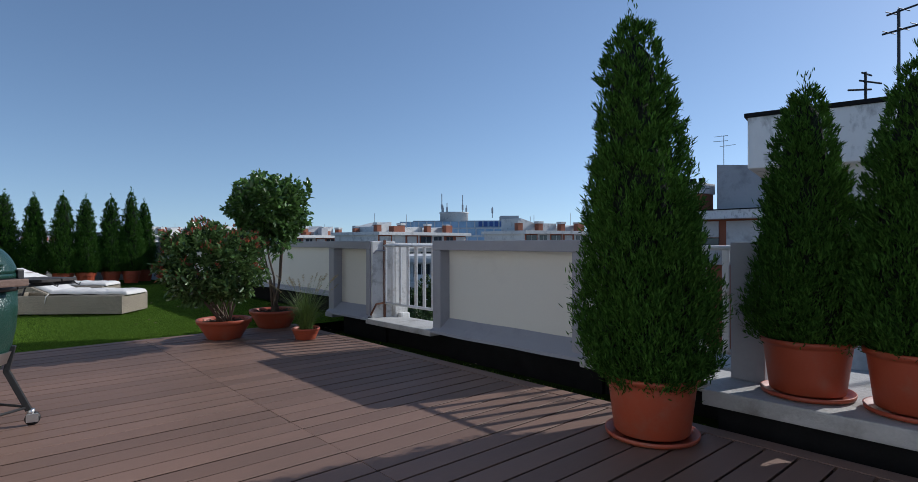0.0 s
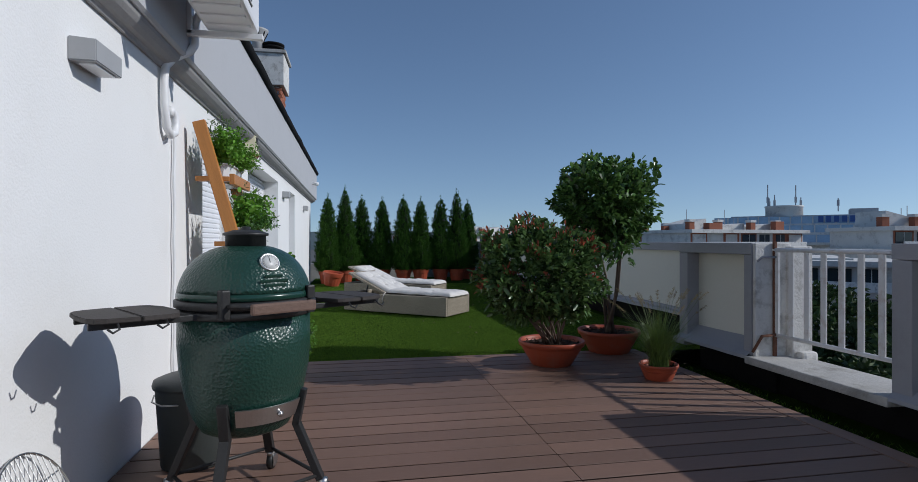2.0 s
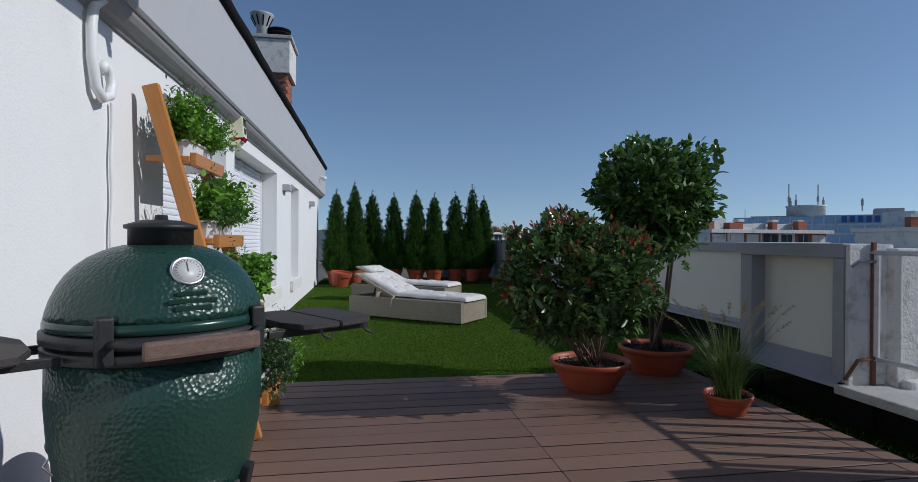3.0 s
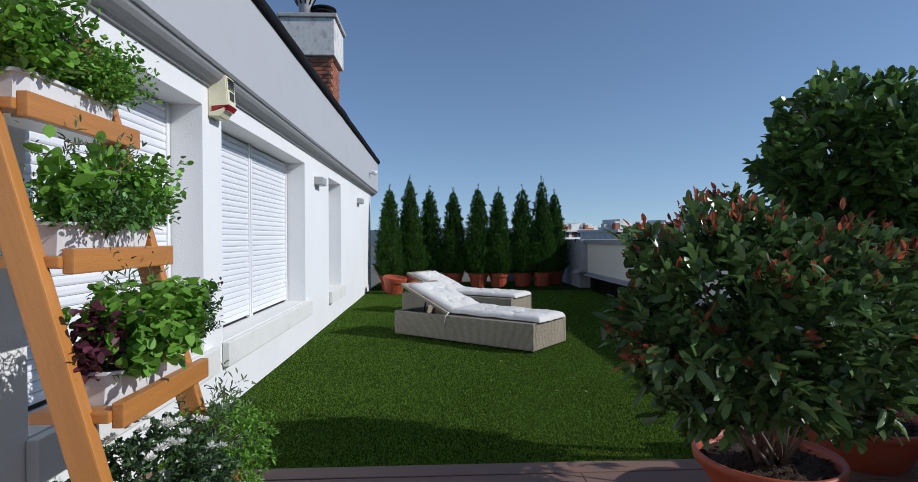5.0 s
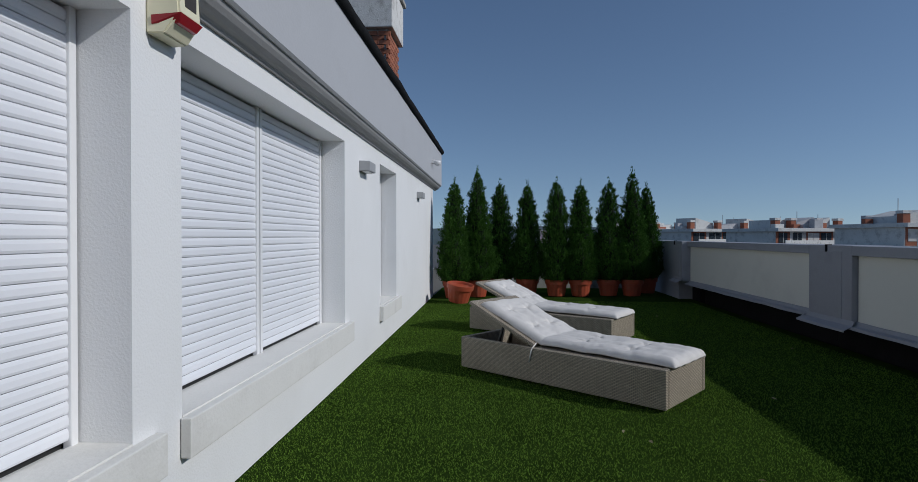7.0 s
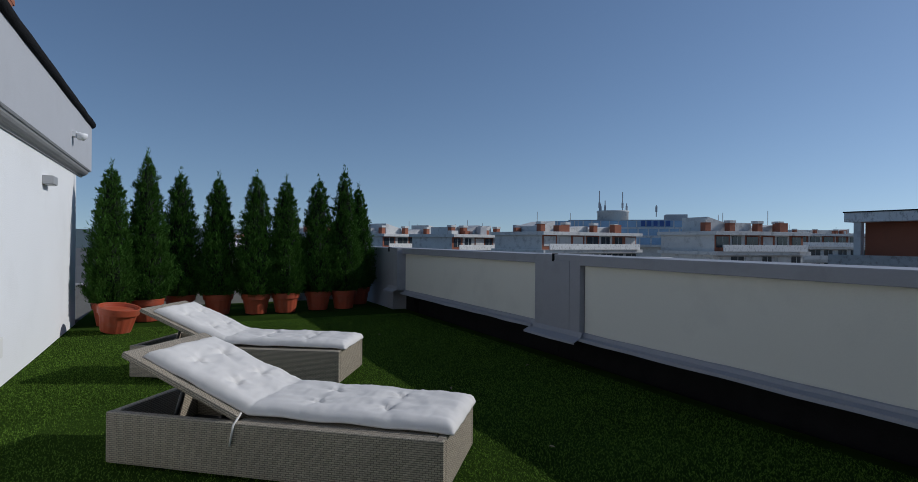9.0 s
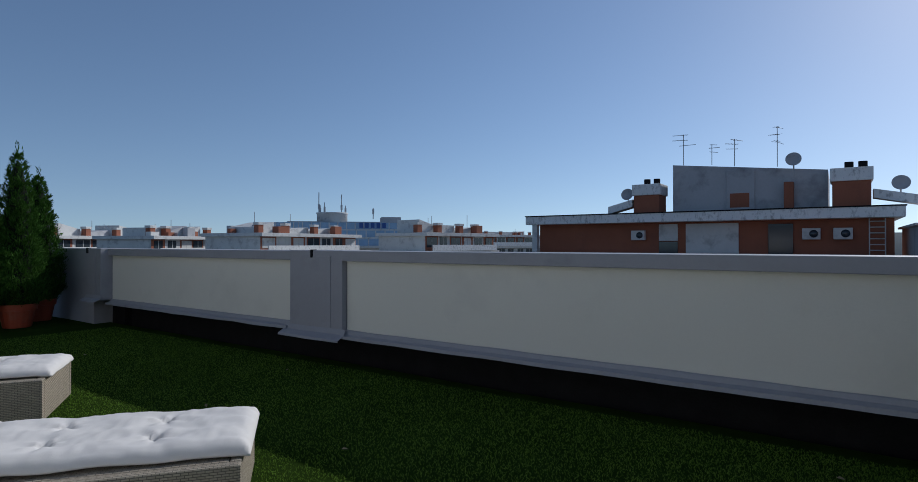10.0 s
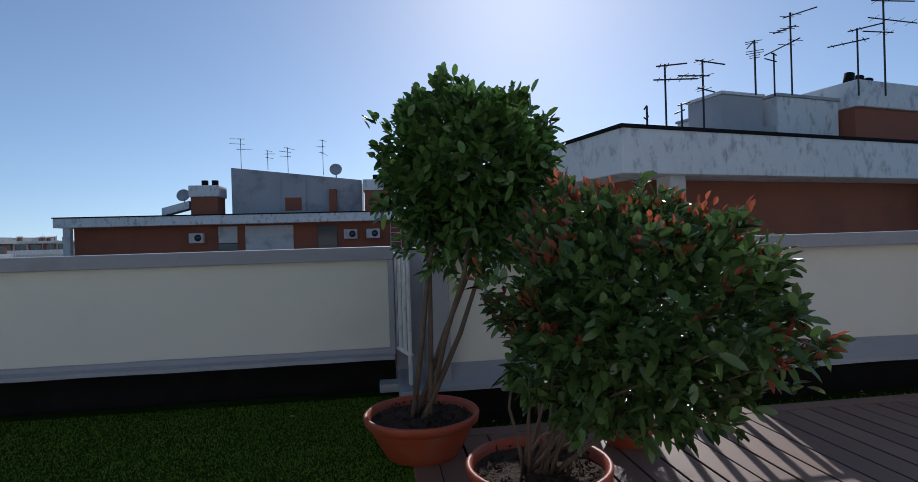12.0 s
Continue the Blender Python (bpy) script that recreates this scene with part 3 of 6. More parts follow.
# added pier that keeps sun from reaching the ledge through the jog
tagged(boxed("wall_jog_sunblock", (4.17, 5.95, -0.2, 4.46, 6.35, PZ - 0.02), M_GREY), "grey outer pier added behind the short railing to block the sun", "pier", kind="structure")
tagged(boxed("wall_jog_pillar", (PX + 0.302, 5.95, -0.2, PX + 0.62, 6.15, PZ - 0.01), M_GREY), "grey painted return of the parapet", "pillar", kind="structure")
# stays of the railings, bent flat iron
for (y, s) in ((5.06, -1), (1.86, -1)):
    st = tube("railing_stay", [(PX + 0.02, y + 0.06, 0.92), (PX + 0.05, y - 0.03, 1.0), (PX + 0.18, y - 0.03, 1.0)], 0.010, M_GREY)
    tagged(st, "bent grey iron stay of the railing", "bracket")
    st = tube("railing_stay", [(PX + 0.0, y + 0.02, 0.20), (PX + 0.05, y - 0.03, 0.34), (PX + 0.18, y - 0.03, 0.35)], 0.012, M_RUST)
    tagged(st, "rusty bent iron stay of the railing", "bracket")
# concrete ledge beyond the deck for the second pair of conifers
tagged(boxed("ledge_wide", (3.10, -4.0, 0.10, 4.3, 0.80, 0.20), M_CONC, bevel=0.012), "wide concrete ledge carrying potted conifers", "ledge", kind="structure")
# black block in place of the shadow gap under the wide ledge
tagged(boxed("ledge_wide_base", (3.22, -4.0, -0.3, 4.2, 0.75, 0.10), M_FELT_SHADE, bevel=0), "block under the concrete ledge, its black standing for shade", "ledge", kind="structure")
tagged(boxed("wall_pier", (3.50, 0.58, 0.20, 3.95, 0.79, PZ - 0.02), M_GREY), "grey pier at the end of the railing", "pier", kind="structure")

# ---- ground surfaces ----
bm = bmesh.new()
bmesh.ops.create_grid(bm, x_segments=60, y_segments=140, size=0.5)
for v in bm.verts:
    v.co = Vector((-1.03 + (v.co.x + 0.5) * 5.16, 6.3 + (v.co.y + 0.5) * 12.4, 0))
    v.co.z = -0.028 + 0.012 * noise.noise((v.co.x * 0.6, v.co.y * 0.5, 0))
tagged(part("ground_turf", bm, M_TURF), "green artificial turf lawn on the terrace", "turf", kind="structure")
tagged(boxed("ground_turf_strip", (3.03, -4.0, -0.205, 3.72, 6.3, -0.17), M_TURF, bevel=0), "shaded turf strip between deck and parapet", "turf", kind="structure")
tagged(boxed("floor_slab", (-9.0, -5.0, -0.5, 4.3, 19.0, -0.21), M_DECKSUB, bevel=0), "dark roof slab under the terrace", "slab", kind="structure")
tagged(boxed("wall_building", (-9.0, -5.0, -26.0, 4.25, 19.0, -0.5), M_CITYW, bevel=0), "white outer wall of the apartment building below", "building", kind="structure")

rng = np.random.default_rng(5)
nb = 230000
by = 6.33 + (rng.random(nb) ** 1.5) * 9.5
bx = -1.0 + rng.random(nb) * 4.95
bz = np.full(nb, -0.028)
ax = rng.normal(size=(nb, 3)) * 0.45
ax[:, 2] = 0.8
bl = leaves("turf_blades", np.stack([bx, by, bz], 1), ax, rng.uniform(0.012, 0.024, nb), 0.0042, M_BLADE, fold=0.1, droop=0.2, seed=3)
tagged(bl, "short green artificial turf blades", "turf", kind="stuff")
nb = 2600
bp = np.stack([3.04 + rng.random(nb) * 0.5, 0.9 + rng.random(nb) * 5.4, np.full(nb, -0.172)], 1)
ax = rng.normal(size=(nb, 3)) * 0.45
ax[:, 2] = 0.8
tagged(leaves("turf_strip_blades", bp, ax, rng.uniform(0.03, 0.05, nb), 0.006, M_BLADE, fold=0.1, droop=0.2, seed=4), "turf blades beside the deck", "turf", kind="stuff")


# ---- plants ----
def pot(parent, r, h, mat=None, rim=0.035, base=0.72, soil=True, saucer=False, wob=0.0):
    z0 = 0.03 if saucer else 0.0
    prof = [(r * base * 0.96, z0), (r * base, z0 + 0.008), (r * 0.93, z0 + h - rim - 0.012), (r * 0.94, z0 + h - rim), (r * 1.0, z0 + h - rim + 0.004), (r * 1.02, z0 + h - 0.01),
            (r * 1.0, z0 + h), (r * 0.95, z0 + h - 0.003), (r * 0.92, z0 + h - 0.03), (r * 0.90, z0 + h - 0.06), (0.01, z0 + h - 0.062)]
    ob = lathe("pot", prof, mat or M_TERRA, parent, "terracotta coloured plastic pot", wob=wob)
    if soil:                                     # heaped crumbly soil: a lumpy disc strewn with crumbs
        rs = np.random.default_rng(int(r * 1000))
        verts, faces, seg = [(0, 0, z0 + h - 0.03)], [], 30
        for i in range(1, 10):
            for k in range(seg):
                a, q = 2 * math.pi * k / seg, r * 0.905 * i / 9
                verts.append((q * math.cos(a), q * math.sin(a), z0 + h - 0.034 + 0.014 * noise.noise((q * 40 * math.cos(a), q * 40 * math.sin(a), r * 9)) - 0.010 * (i / 9) ** 3))
        faces += [(0, 1 + k, 1 + (k + 1) % seg) for k in range(seg)]
        for i in range(8):
            for k in range(seg):
                k2 = (k + 1) % seg
                faces.append((1 + i * seg + k, 1 + (i + 1) * seg + k, 1 + (i + 1) * seg + k2, 1 + i * seg + k2))
        for j in range(int(260 * (r / 0.3) ** 2)):
            a, q = rs.random() * 6.283, r * 0.86 * math.sqrt(rs.random())
            c, e, o = np.array([q * math.cos(a), q * math.sin(a), z0 + h - 0.028]), rs.uniform(0.004, 0.011), len(verts)
            verts += [tuple(c + rs.normal(size=3) * e) for _ in range(4)]
            faces += [(o, o + 1, o + 2), (o, o + 2, o + 3), (o, o + 3, o + 1), (o + 1, o + 3, o + 2)]
        raw("soil", verts, faces, M_SOIL, parent, "dark crumbly potting soil")
    if saucer:
        lathe("saucer", [(r * 0.82, 0), (r * 0.98, 0.012), (r * 1.0, 0.035), (r * 0.97, 0.036), (r * 0.9, 0.014), (0.01, 0.012)], M_TERRA, parent)
    return ob


def ribbed_pot(parent, r, h):
    verts, faces = [], []
    seg = 64
    prof = [(0.70, 0), (0.72, 0.01), (0.90, h * 0.72), (1.0, h * 0.73), (1.04, h * 0.98), (1.0, h), (0.94, h - 0.005), (0.92, h - 0.05), (0.02, h - 0.05)]
    for i, (q, z) in enumerate(prof):
        for k in range(seg):
            a = 2 * math.pi * k / seg
            rr = r * q * (1 + (0.018 if (k % 4 < 2 and i < 3) else 0))
            verts.append((rr * math.cos(a), rr * math.sin(a), z))
    for i in range(len(prof) - 1):
        for k in range(seg):
            k2 = (k + 1) % seg
            faces.append((i * seg + k, i * seg + k2, (i + 1) * seg + k2, (i + 1) * seg + k))
    faces.append(tuple(range(seg - 1, -1, -1)))
    faces.append(tuple((len(prof) - 1) * seg + k for k in range(seg)))
    raw("pot", verts, faces, M_TERRA, parent, "ribbed terracotta plastic pot")


def cypress_parts(parent, h, r, z0, n, seed, leaf=0.05, wid=0.011, power=0.55, lean=(0, 0), fans=0.45):
    """Cone-shaped conifer: thin trunk, near-black core painted as inner shade, thousands of upright sprays with ragged
    edges.
    """
    rng = np.random.default_rng(seed)
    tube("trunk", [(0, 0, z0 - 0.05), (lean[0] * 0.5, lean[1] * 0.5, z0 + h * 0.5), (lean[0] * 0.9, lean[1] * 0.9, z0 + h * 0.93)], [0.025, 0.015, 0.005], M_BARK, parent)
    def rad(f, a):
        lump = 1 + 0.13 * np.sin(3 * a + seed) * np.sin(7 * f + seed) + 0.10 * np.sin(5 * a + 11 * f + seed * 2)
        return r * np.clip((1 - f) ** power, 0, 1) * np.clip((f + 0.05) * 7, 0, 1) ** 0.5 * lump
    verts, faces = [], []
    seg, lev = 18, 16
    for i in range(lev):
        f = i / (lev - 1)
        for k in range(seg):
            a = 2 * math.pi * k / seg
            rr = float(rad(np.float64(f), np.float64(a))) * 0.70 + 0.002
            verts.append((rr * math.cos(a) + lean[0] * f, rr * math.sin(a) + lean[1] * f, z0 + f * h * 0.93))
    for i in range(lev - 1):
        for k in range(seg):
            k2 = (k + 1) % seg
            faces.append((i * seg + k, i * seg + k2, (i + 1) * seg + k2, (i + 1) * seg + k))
    raw("inner_shade_core", verts, faces, M_CYPSHADE, parent)
    k = max(60, n // 13)                         # ragged fans of sprays, each a cluster standing out of the cone
    f = 1 - np.sqrt(rng.random(k)) * 0.995
    f = np.where(rng.random(k) < 0.25, rng.random(k), f)
    a = rng.random(k) * 2 * math.pi
    rr = rad(f, a) * rng.uniform(0.74, 1.02, k)
    hub = np.stack([rr * np.cos(a) + lean[0] * f, rr * np.sin(a) + lean[1] * f, z0 + f * h * 0.94], 1)
    out = np.stack([np.cos(a) * 0.62, np.sin(a) * 0.62, np.full(k, 0.95)], 1) + rng.normal(size=(k, 3)) * 0.22
    out /= np.linalg.norm(out, axis=1)[:, None]
    size = leaf * rng.uniform(1.1, 2.3, k) * np.clip(1.25 - f, 0.45, 1)
    reps = int(4 * n * fans) // k
    u = rng.random((k, reps))
    wide = (0.25 + 0.75 * np.sin(np.pi * np.clip(u, 0.05, 0.95)))[:, :, None]
    pos = [(hub[:, None] + out[:, None] * (u * size[:, None] * 1.5)[:, :, None] + rng.normal(size=(k, reps, 3)) * (size[:, None, None] * 0.36) * wide).reshape(-1, 3)]
    axs = [(out[:, None] + rng.normal(size=(k, reps, 3)) * 0.38).reshape(-1, 3)]
    n2 = int(4 * n * (1 - fans))                 # an even coat of sprays between the fans
    f = np.where(rng.random(n2) < 0.3, rng.random(n2), 1 - np.sqrt(rng.random(n2)) * 0.995)
    a = rng.random(n2) * 2 * math.pi
    rr = rad(f, a) * (0.68 + 0.35 * rng.random(n2) ** 0.7)
    pos.append(np.stack([rr * np.cos(a) + lean[0] * f, rr * np.sin(a) + lean[1] * f, z0 + f * h * 0.96], 1))
    axs.append(np.stack([np.cos(a) * 0.7, np.sin(a) * 0.7, np.full(n2, 0.9)], 1) + rng.normal(size=(n2, 3)) * 0.45)
    m = 40
    tip = np.stack([rng.normal(size=m) * 0.015 + lean[0], rng.normal(size=m) * 0.015 + lean[1], z0 + h * (0.93 + 0.10 * rng.random(m))], 1)
    pos.append(tip)
    axs.append(np.stack([rng.normal(size=m) * 0.3, rng.normal(size=m) * 0.3, np.ones(m)], 1))
    pos, axs = np.concatenate(pos), np.concatenate(axs)
    leaves("crown", pos, axs, rng.uniform(0.6, 1.3, len(pos)) * leaf, wid, M_CYP, parent, fold=0.15, droop=-0.05, seed=seed)


def bush(parent, name, centre, radii, n, length, width, mat, seed, hollow=0.5, up=0.35, clump=7, ovate=False):
    """Leaves in whorls at twig tips over a lumpy rounded crown."""
    rng = np.random.default_rng(seed)
    k = n // clump
    d = rng.normal(size=(k, 3))
    d /= np.linalg.norm(d, axis=1)[:, None]
    lump = 1 + 0.16 * np.sin(4 * d[:, 0] + seed) * np.cos(3 * d[:, 1] - seed) + 0.10 * np.sin(9 * d[:, 2] + 5 * d[:, 0])
    rr = (hollow + (1 - hollow) * rng.random(k) ** 0.45) * lump * np.where(rng.random(k) < 0.14, rng.uniform(1.0, 1.16, k), 1.0)
    tips = np.asarray(centre) + d * rr[:, None] * np.asarray(radii)
    p = np.repeat(tips, clump, axis=0) + rng.normal(size=(k * clump, 3)) * length * 0.22
    ax = np.repeat(d, clump, axis=0) * 0.8 + rng.normal(size=(k * clump, 3)) * 0.75 + np.array([0, 0, up])
    leaves(name, p, ax, rng.uniform(0.65, 1.25, len(p)) * length, width, mat, parent, fold=0.16 if ovate else 0.22, droop=0.18, seed=seed, ovate=ovate)
    return tips, d


def stems(parent, tips, base_r, z0, n, r, seed, name="stem"):
    rng = random.Random(seed)
    for i in range(n):
        t = Vector(tips[rng.randrange(len(tips))])
        a = 2 * math.pi * i / n
        b = Vector((base_r * math.cos(a), base_r * math.sin(a), z0))
        mid = b.lerp(t, 0.5) + Vector((rng.uniform(-1, 1), rng.uniform(-1, 1), 0)) * 0.05 + Vector((0, 0, 0.06))
        tube(name, [b, b.lerp(mid, 0.5) + Vector((0, 0, 0.02)), mid, t], [r, r * 0.85, r * 0.65, r * 0.25], M_BARK, parent, seg=6)


# round photinia-like shrub with red young leaves
sh = root("potted_shrub", pose(1.93, 5.84, 0), "round dark green shrub with red young leaves in a terracotta bowl", "shrub")
pot(sh, 0.30, 0.225, rim=0.05, base=0.62)
tips, d = bush(sh, "foliage", (-0.26, -0.31, 0.86), (0.50, 0.47, 0.42), 9000, 0.068, 0.029, M_LEAF, 11, hollow=0.45, up=0.65, ovate=True)
outer = np.linalg.norm((tips - np.array([-0.26, -0.31, 0.86])) / np.array([0.5, 0.47, 0.42]), axis=1)
upper = tips[(tips[:, 2] > 0.72) & (outer > 0.86)]
rng = np.random.default_rng(8)
pick = upper[rng.choice(len(upper), 120)]
pp = np.repeat(pick, 6, axis=0) + rng.normal(size=(720, 3)) * 0.010
pd = (pp - np.array([-0.26, -0.31, 0.6])) * 1.2 + rng.normal(size=pp.shape) * 0.35 + np.array([0, 0, 0.5])
leaves("young_leaves", pp + pd * 0.03, pd, rng.uniform(0.028, 0.056, 720), 0.018, M_RED, sh, "red young leaves", seed=9)
stems(sh, tips[tips[:, 2] < 0.95], 0.06, 0.17, 26, 0.009, 4)

tr = root("potted_tree", pose(2.71, 6.27, 0), "multi-stemmed laurel tree in a wide terracotta bowl", "tree")
pot(tr, 0.31, 0.23, rim=0.05, base=0.65)
tips, d = bush(tr, "crown", (-0.19, -0.27, 1.53), (0.45, 0.41, 0.40), 7000, 0.072, 0.034, M_LEAF2, 21, hollow=0.35, up=0.6, ovate=True)
low, _ = bush(tr, "lower_foliage", (-0.15, -0.28, 1.20), (0.36, 0.36, 0.24), 900, 0.08, 0.032, M_LEAF2, 22, hollow=0.2)
rnd = random.Random(6)
for i, (bx0, by0) in enumerate(((-0.03, 0.0), (0.03, 0.03), (0.05, -0.04), (0.0, 0.05), (-0.02, -0.05))):
    top = Vector((-0.17 + rnd.uniform(-0.3, 0.3), -0.55 + 0.13 * i + rnd.uniform(-0.06, 0.06), 1.35))
    b = Vector((bx0, by0, 0.17))
    m1 = b.lerp(top, 0.4) + Vector((rnd.uniform(-0.04, 0.04), rnd.uniform(-0.04, 0.04), 0))
    m2 = b.lerp(top, 0.7) + Vector((rnd.uniform(-0.04, 0.04), rnd.uniform(-0.04, 0.04), 0))
    tube("stem", [b, m1, m2, top], [0.017, 0.014, 0.011, 0.006], M_BARK, tr)
    for k in range(4):
        t = Vector(tips[rnd.randrange(len(tips))])
        s = m2.lerp(top, rnd.random())
        tube("branch", [s, s.lerp(t, 0.5) + Vector((0, 0, -0.03)), t], [0.009, 0.006, 0.003], M_BARK, tr, seg=6)
rng = np.random.default_rng(31)
# fountain grass
fg = root("potted_grass", pose(2.60, 5.14, 0), "fountain grass with pale plumes in a small terracotta pot", "grass")
pot(fg, 0.155, 0.13, rim=0.03)
verts, faces = [], []
for i in range(800):
    a, lean, hgt = rng.random() * 6.283, rng.random() ** 0.7 * 0.40, rng.uniform(0.28, 0.60)
    o = np.array([rng.normal() * 0.03, rng.normal() * 0.03, 0.09])
    w = 0.0022
    dx, dy = math.cos(a), math.sin(a)
    b0 = len(verts)
    for q in (0, 0.35, 0.7, 1.0):
        c = o + np.array([dx * lean * q ** 1.6, dy * lean * q ** 1.6, hgt * (q - 0.28 * lean / 0.34 * q ** 3)])
        ww = w * (1 - q * 0.9)
        verts += [tuple(c + np.array([-dy, dx, 0]) * ww), tuple(c - np.array([-dy, dx, 0]) * ww)]
    for q in range(3):
        faces.append((b0 + 2 * q, b0 + 2 * q + 1, b0 + 2 * q + 3, b0 + 2 * q + 2))
raw("blades", verts, faces, M_REED, fg)
for i in range(24):
    a, lean = rng.random() * 6.283, rng.uniform(0.10, 0.36)
    h0 = rng.uniform(0.42, 0.58)
    p1 = np.array([math.cos(a) * lean, math.sin(a) * lean, 0.09 + h0])
    d0 = np.array([math.cos(a) * lean, math.sin(a) * lean, h0 * 0.5])
    d0 /= np.linalg.norm(d0)
    tube("stalk", [(0, 0, 0.09), (p1 * 0.45 + np.array([0, 0, 0.10])).tolist(), p1.tolist()], [0.0016, 0.0014, 0.001], M_REED, fg, seg=4)
    q = rng.random(70)[:, None]
    pp = p1 + d0 * q * 0.10
    leaves("plume", pp, d0 * 0.8 + rng.normal(size=(70, 3)) * 0.5, 0.02, 0.0022, M_STRAW, fg, seed=i)

# tall conifers near the deck edge
c1 = root("potted_conifer", pose(2.64, 0.875, 0), "tall conical dark green conifer in a terracotta pot with saucer", "conifer")
pot(c1, 0.26, 0.33, saucer=True, base=0.80)
cypress_parts(c1, 2.18, 0.345, 0.26, 19000, 3, leaf=0.036, wid=0.0080, power=0.36, lean=(-0.085, 0.07), fans=0.78)
for (x, y, h, sd) in ((3.42, 0.32, 1.78, 5), (3.42, -0.20, 1.82, 6), (3.45, -0.9, 1.75, 7)):
    c2 = root("potted_conifer", pose(x, y, 0.20), "conical conifer in a terracotta pot on the concrete ledge", "conifer", group="ledge conifers")
    pot(c2, 0.245, 0.31, saucer=True, base=0.80)
    cypress_parts(c2, h - 0.20, 0.295, 0.28, 11500, sd, leaf=0.036, wid=0.0080, power=0.44, fans=0.75)

# row of conifers at the far end of the terrace
first = None
base = []
for v, (h, r) in enumerate(((2.06, 0.32), (2.31, 0.31), (2.11, 0.345))):
    c = root("row_conifer", pose(-20 - v, 40, -10), "slender conical conifer in a ribbed terracotta pot", "conifer", group="row of potted conifers")
    ribbed_pot(c, 0.235, 0.34)
    cypress_parts(c, h, r, 0.28, 5600, 40 + v, leaf=0.050, wid=0.012, power=0.50, fans=0.62)
    base.append(c)
ROW = [(-0.55, 16.2, 0, 0.98), (-0.10, 16.5, 1, 1.0), (0.36, 17.0, 2, 0.98), (0.94, 16.9, 0, 1.06), (1.53, 16.75, 2, 1.0), (2.02, 16.75, 0, 1.04), (2.62, 16.9, 2, 1.08), (3.10, 16.9, 1, 1.08), (3.55, 17.5, 0, 1.12)]
used = set()
for i, (x, y, v, s) in enumerate(ROW):
    m = pose(x, y, -0.015, 0, 0, i * 67)
    if v not in used:
        used.add(v)
        base[v].matrix_world = m
    else:
        copy_thing(base[v], m)
tp = root("tilted_pot", pose(-0.42, 15.45, 0.0, 6, 8, 0), "leaning ribbed terracotta pot beside the conifers", "pot")
ribbed_pot(tp, 0.25, 0.34)

# ---- loungers ----
def wicker_box(name, parent, dims, label=""):
    bm = bmesh.new()
    box(bm, *dims, bevel=0.012)
    uv = bm.loops.layers.uv.new("uv")
    for f in bm.faces:
        n = f.normal
        for lp in f.loops:
            c = lp.vert.co
            if abs(n.z) > 0.6:
                lp[uv].uv = (c.x, c.y)
            elif abs(n.y) > 0.6:
                lp[uv].uv = (c.x, c.z)
            else:
                lp[uv].uv = (c.y, c.z)
    return part(name, bm, M_WICKER, parent, label)


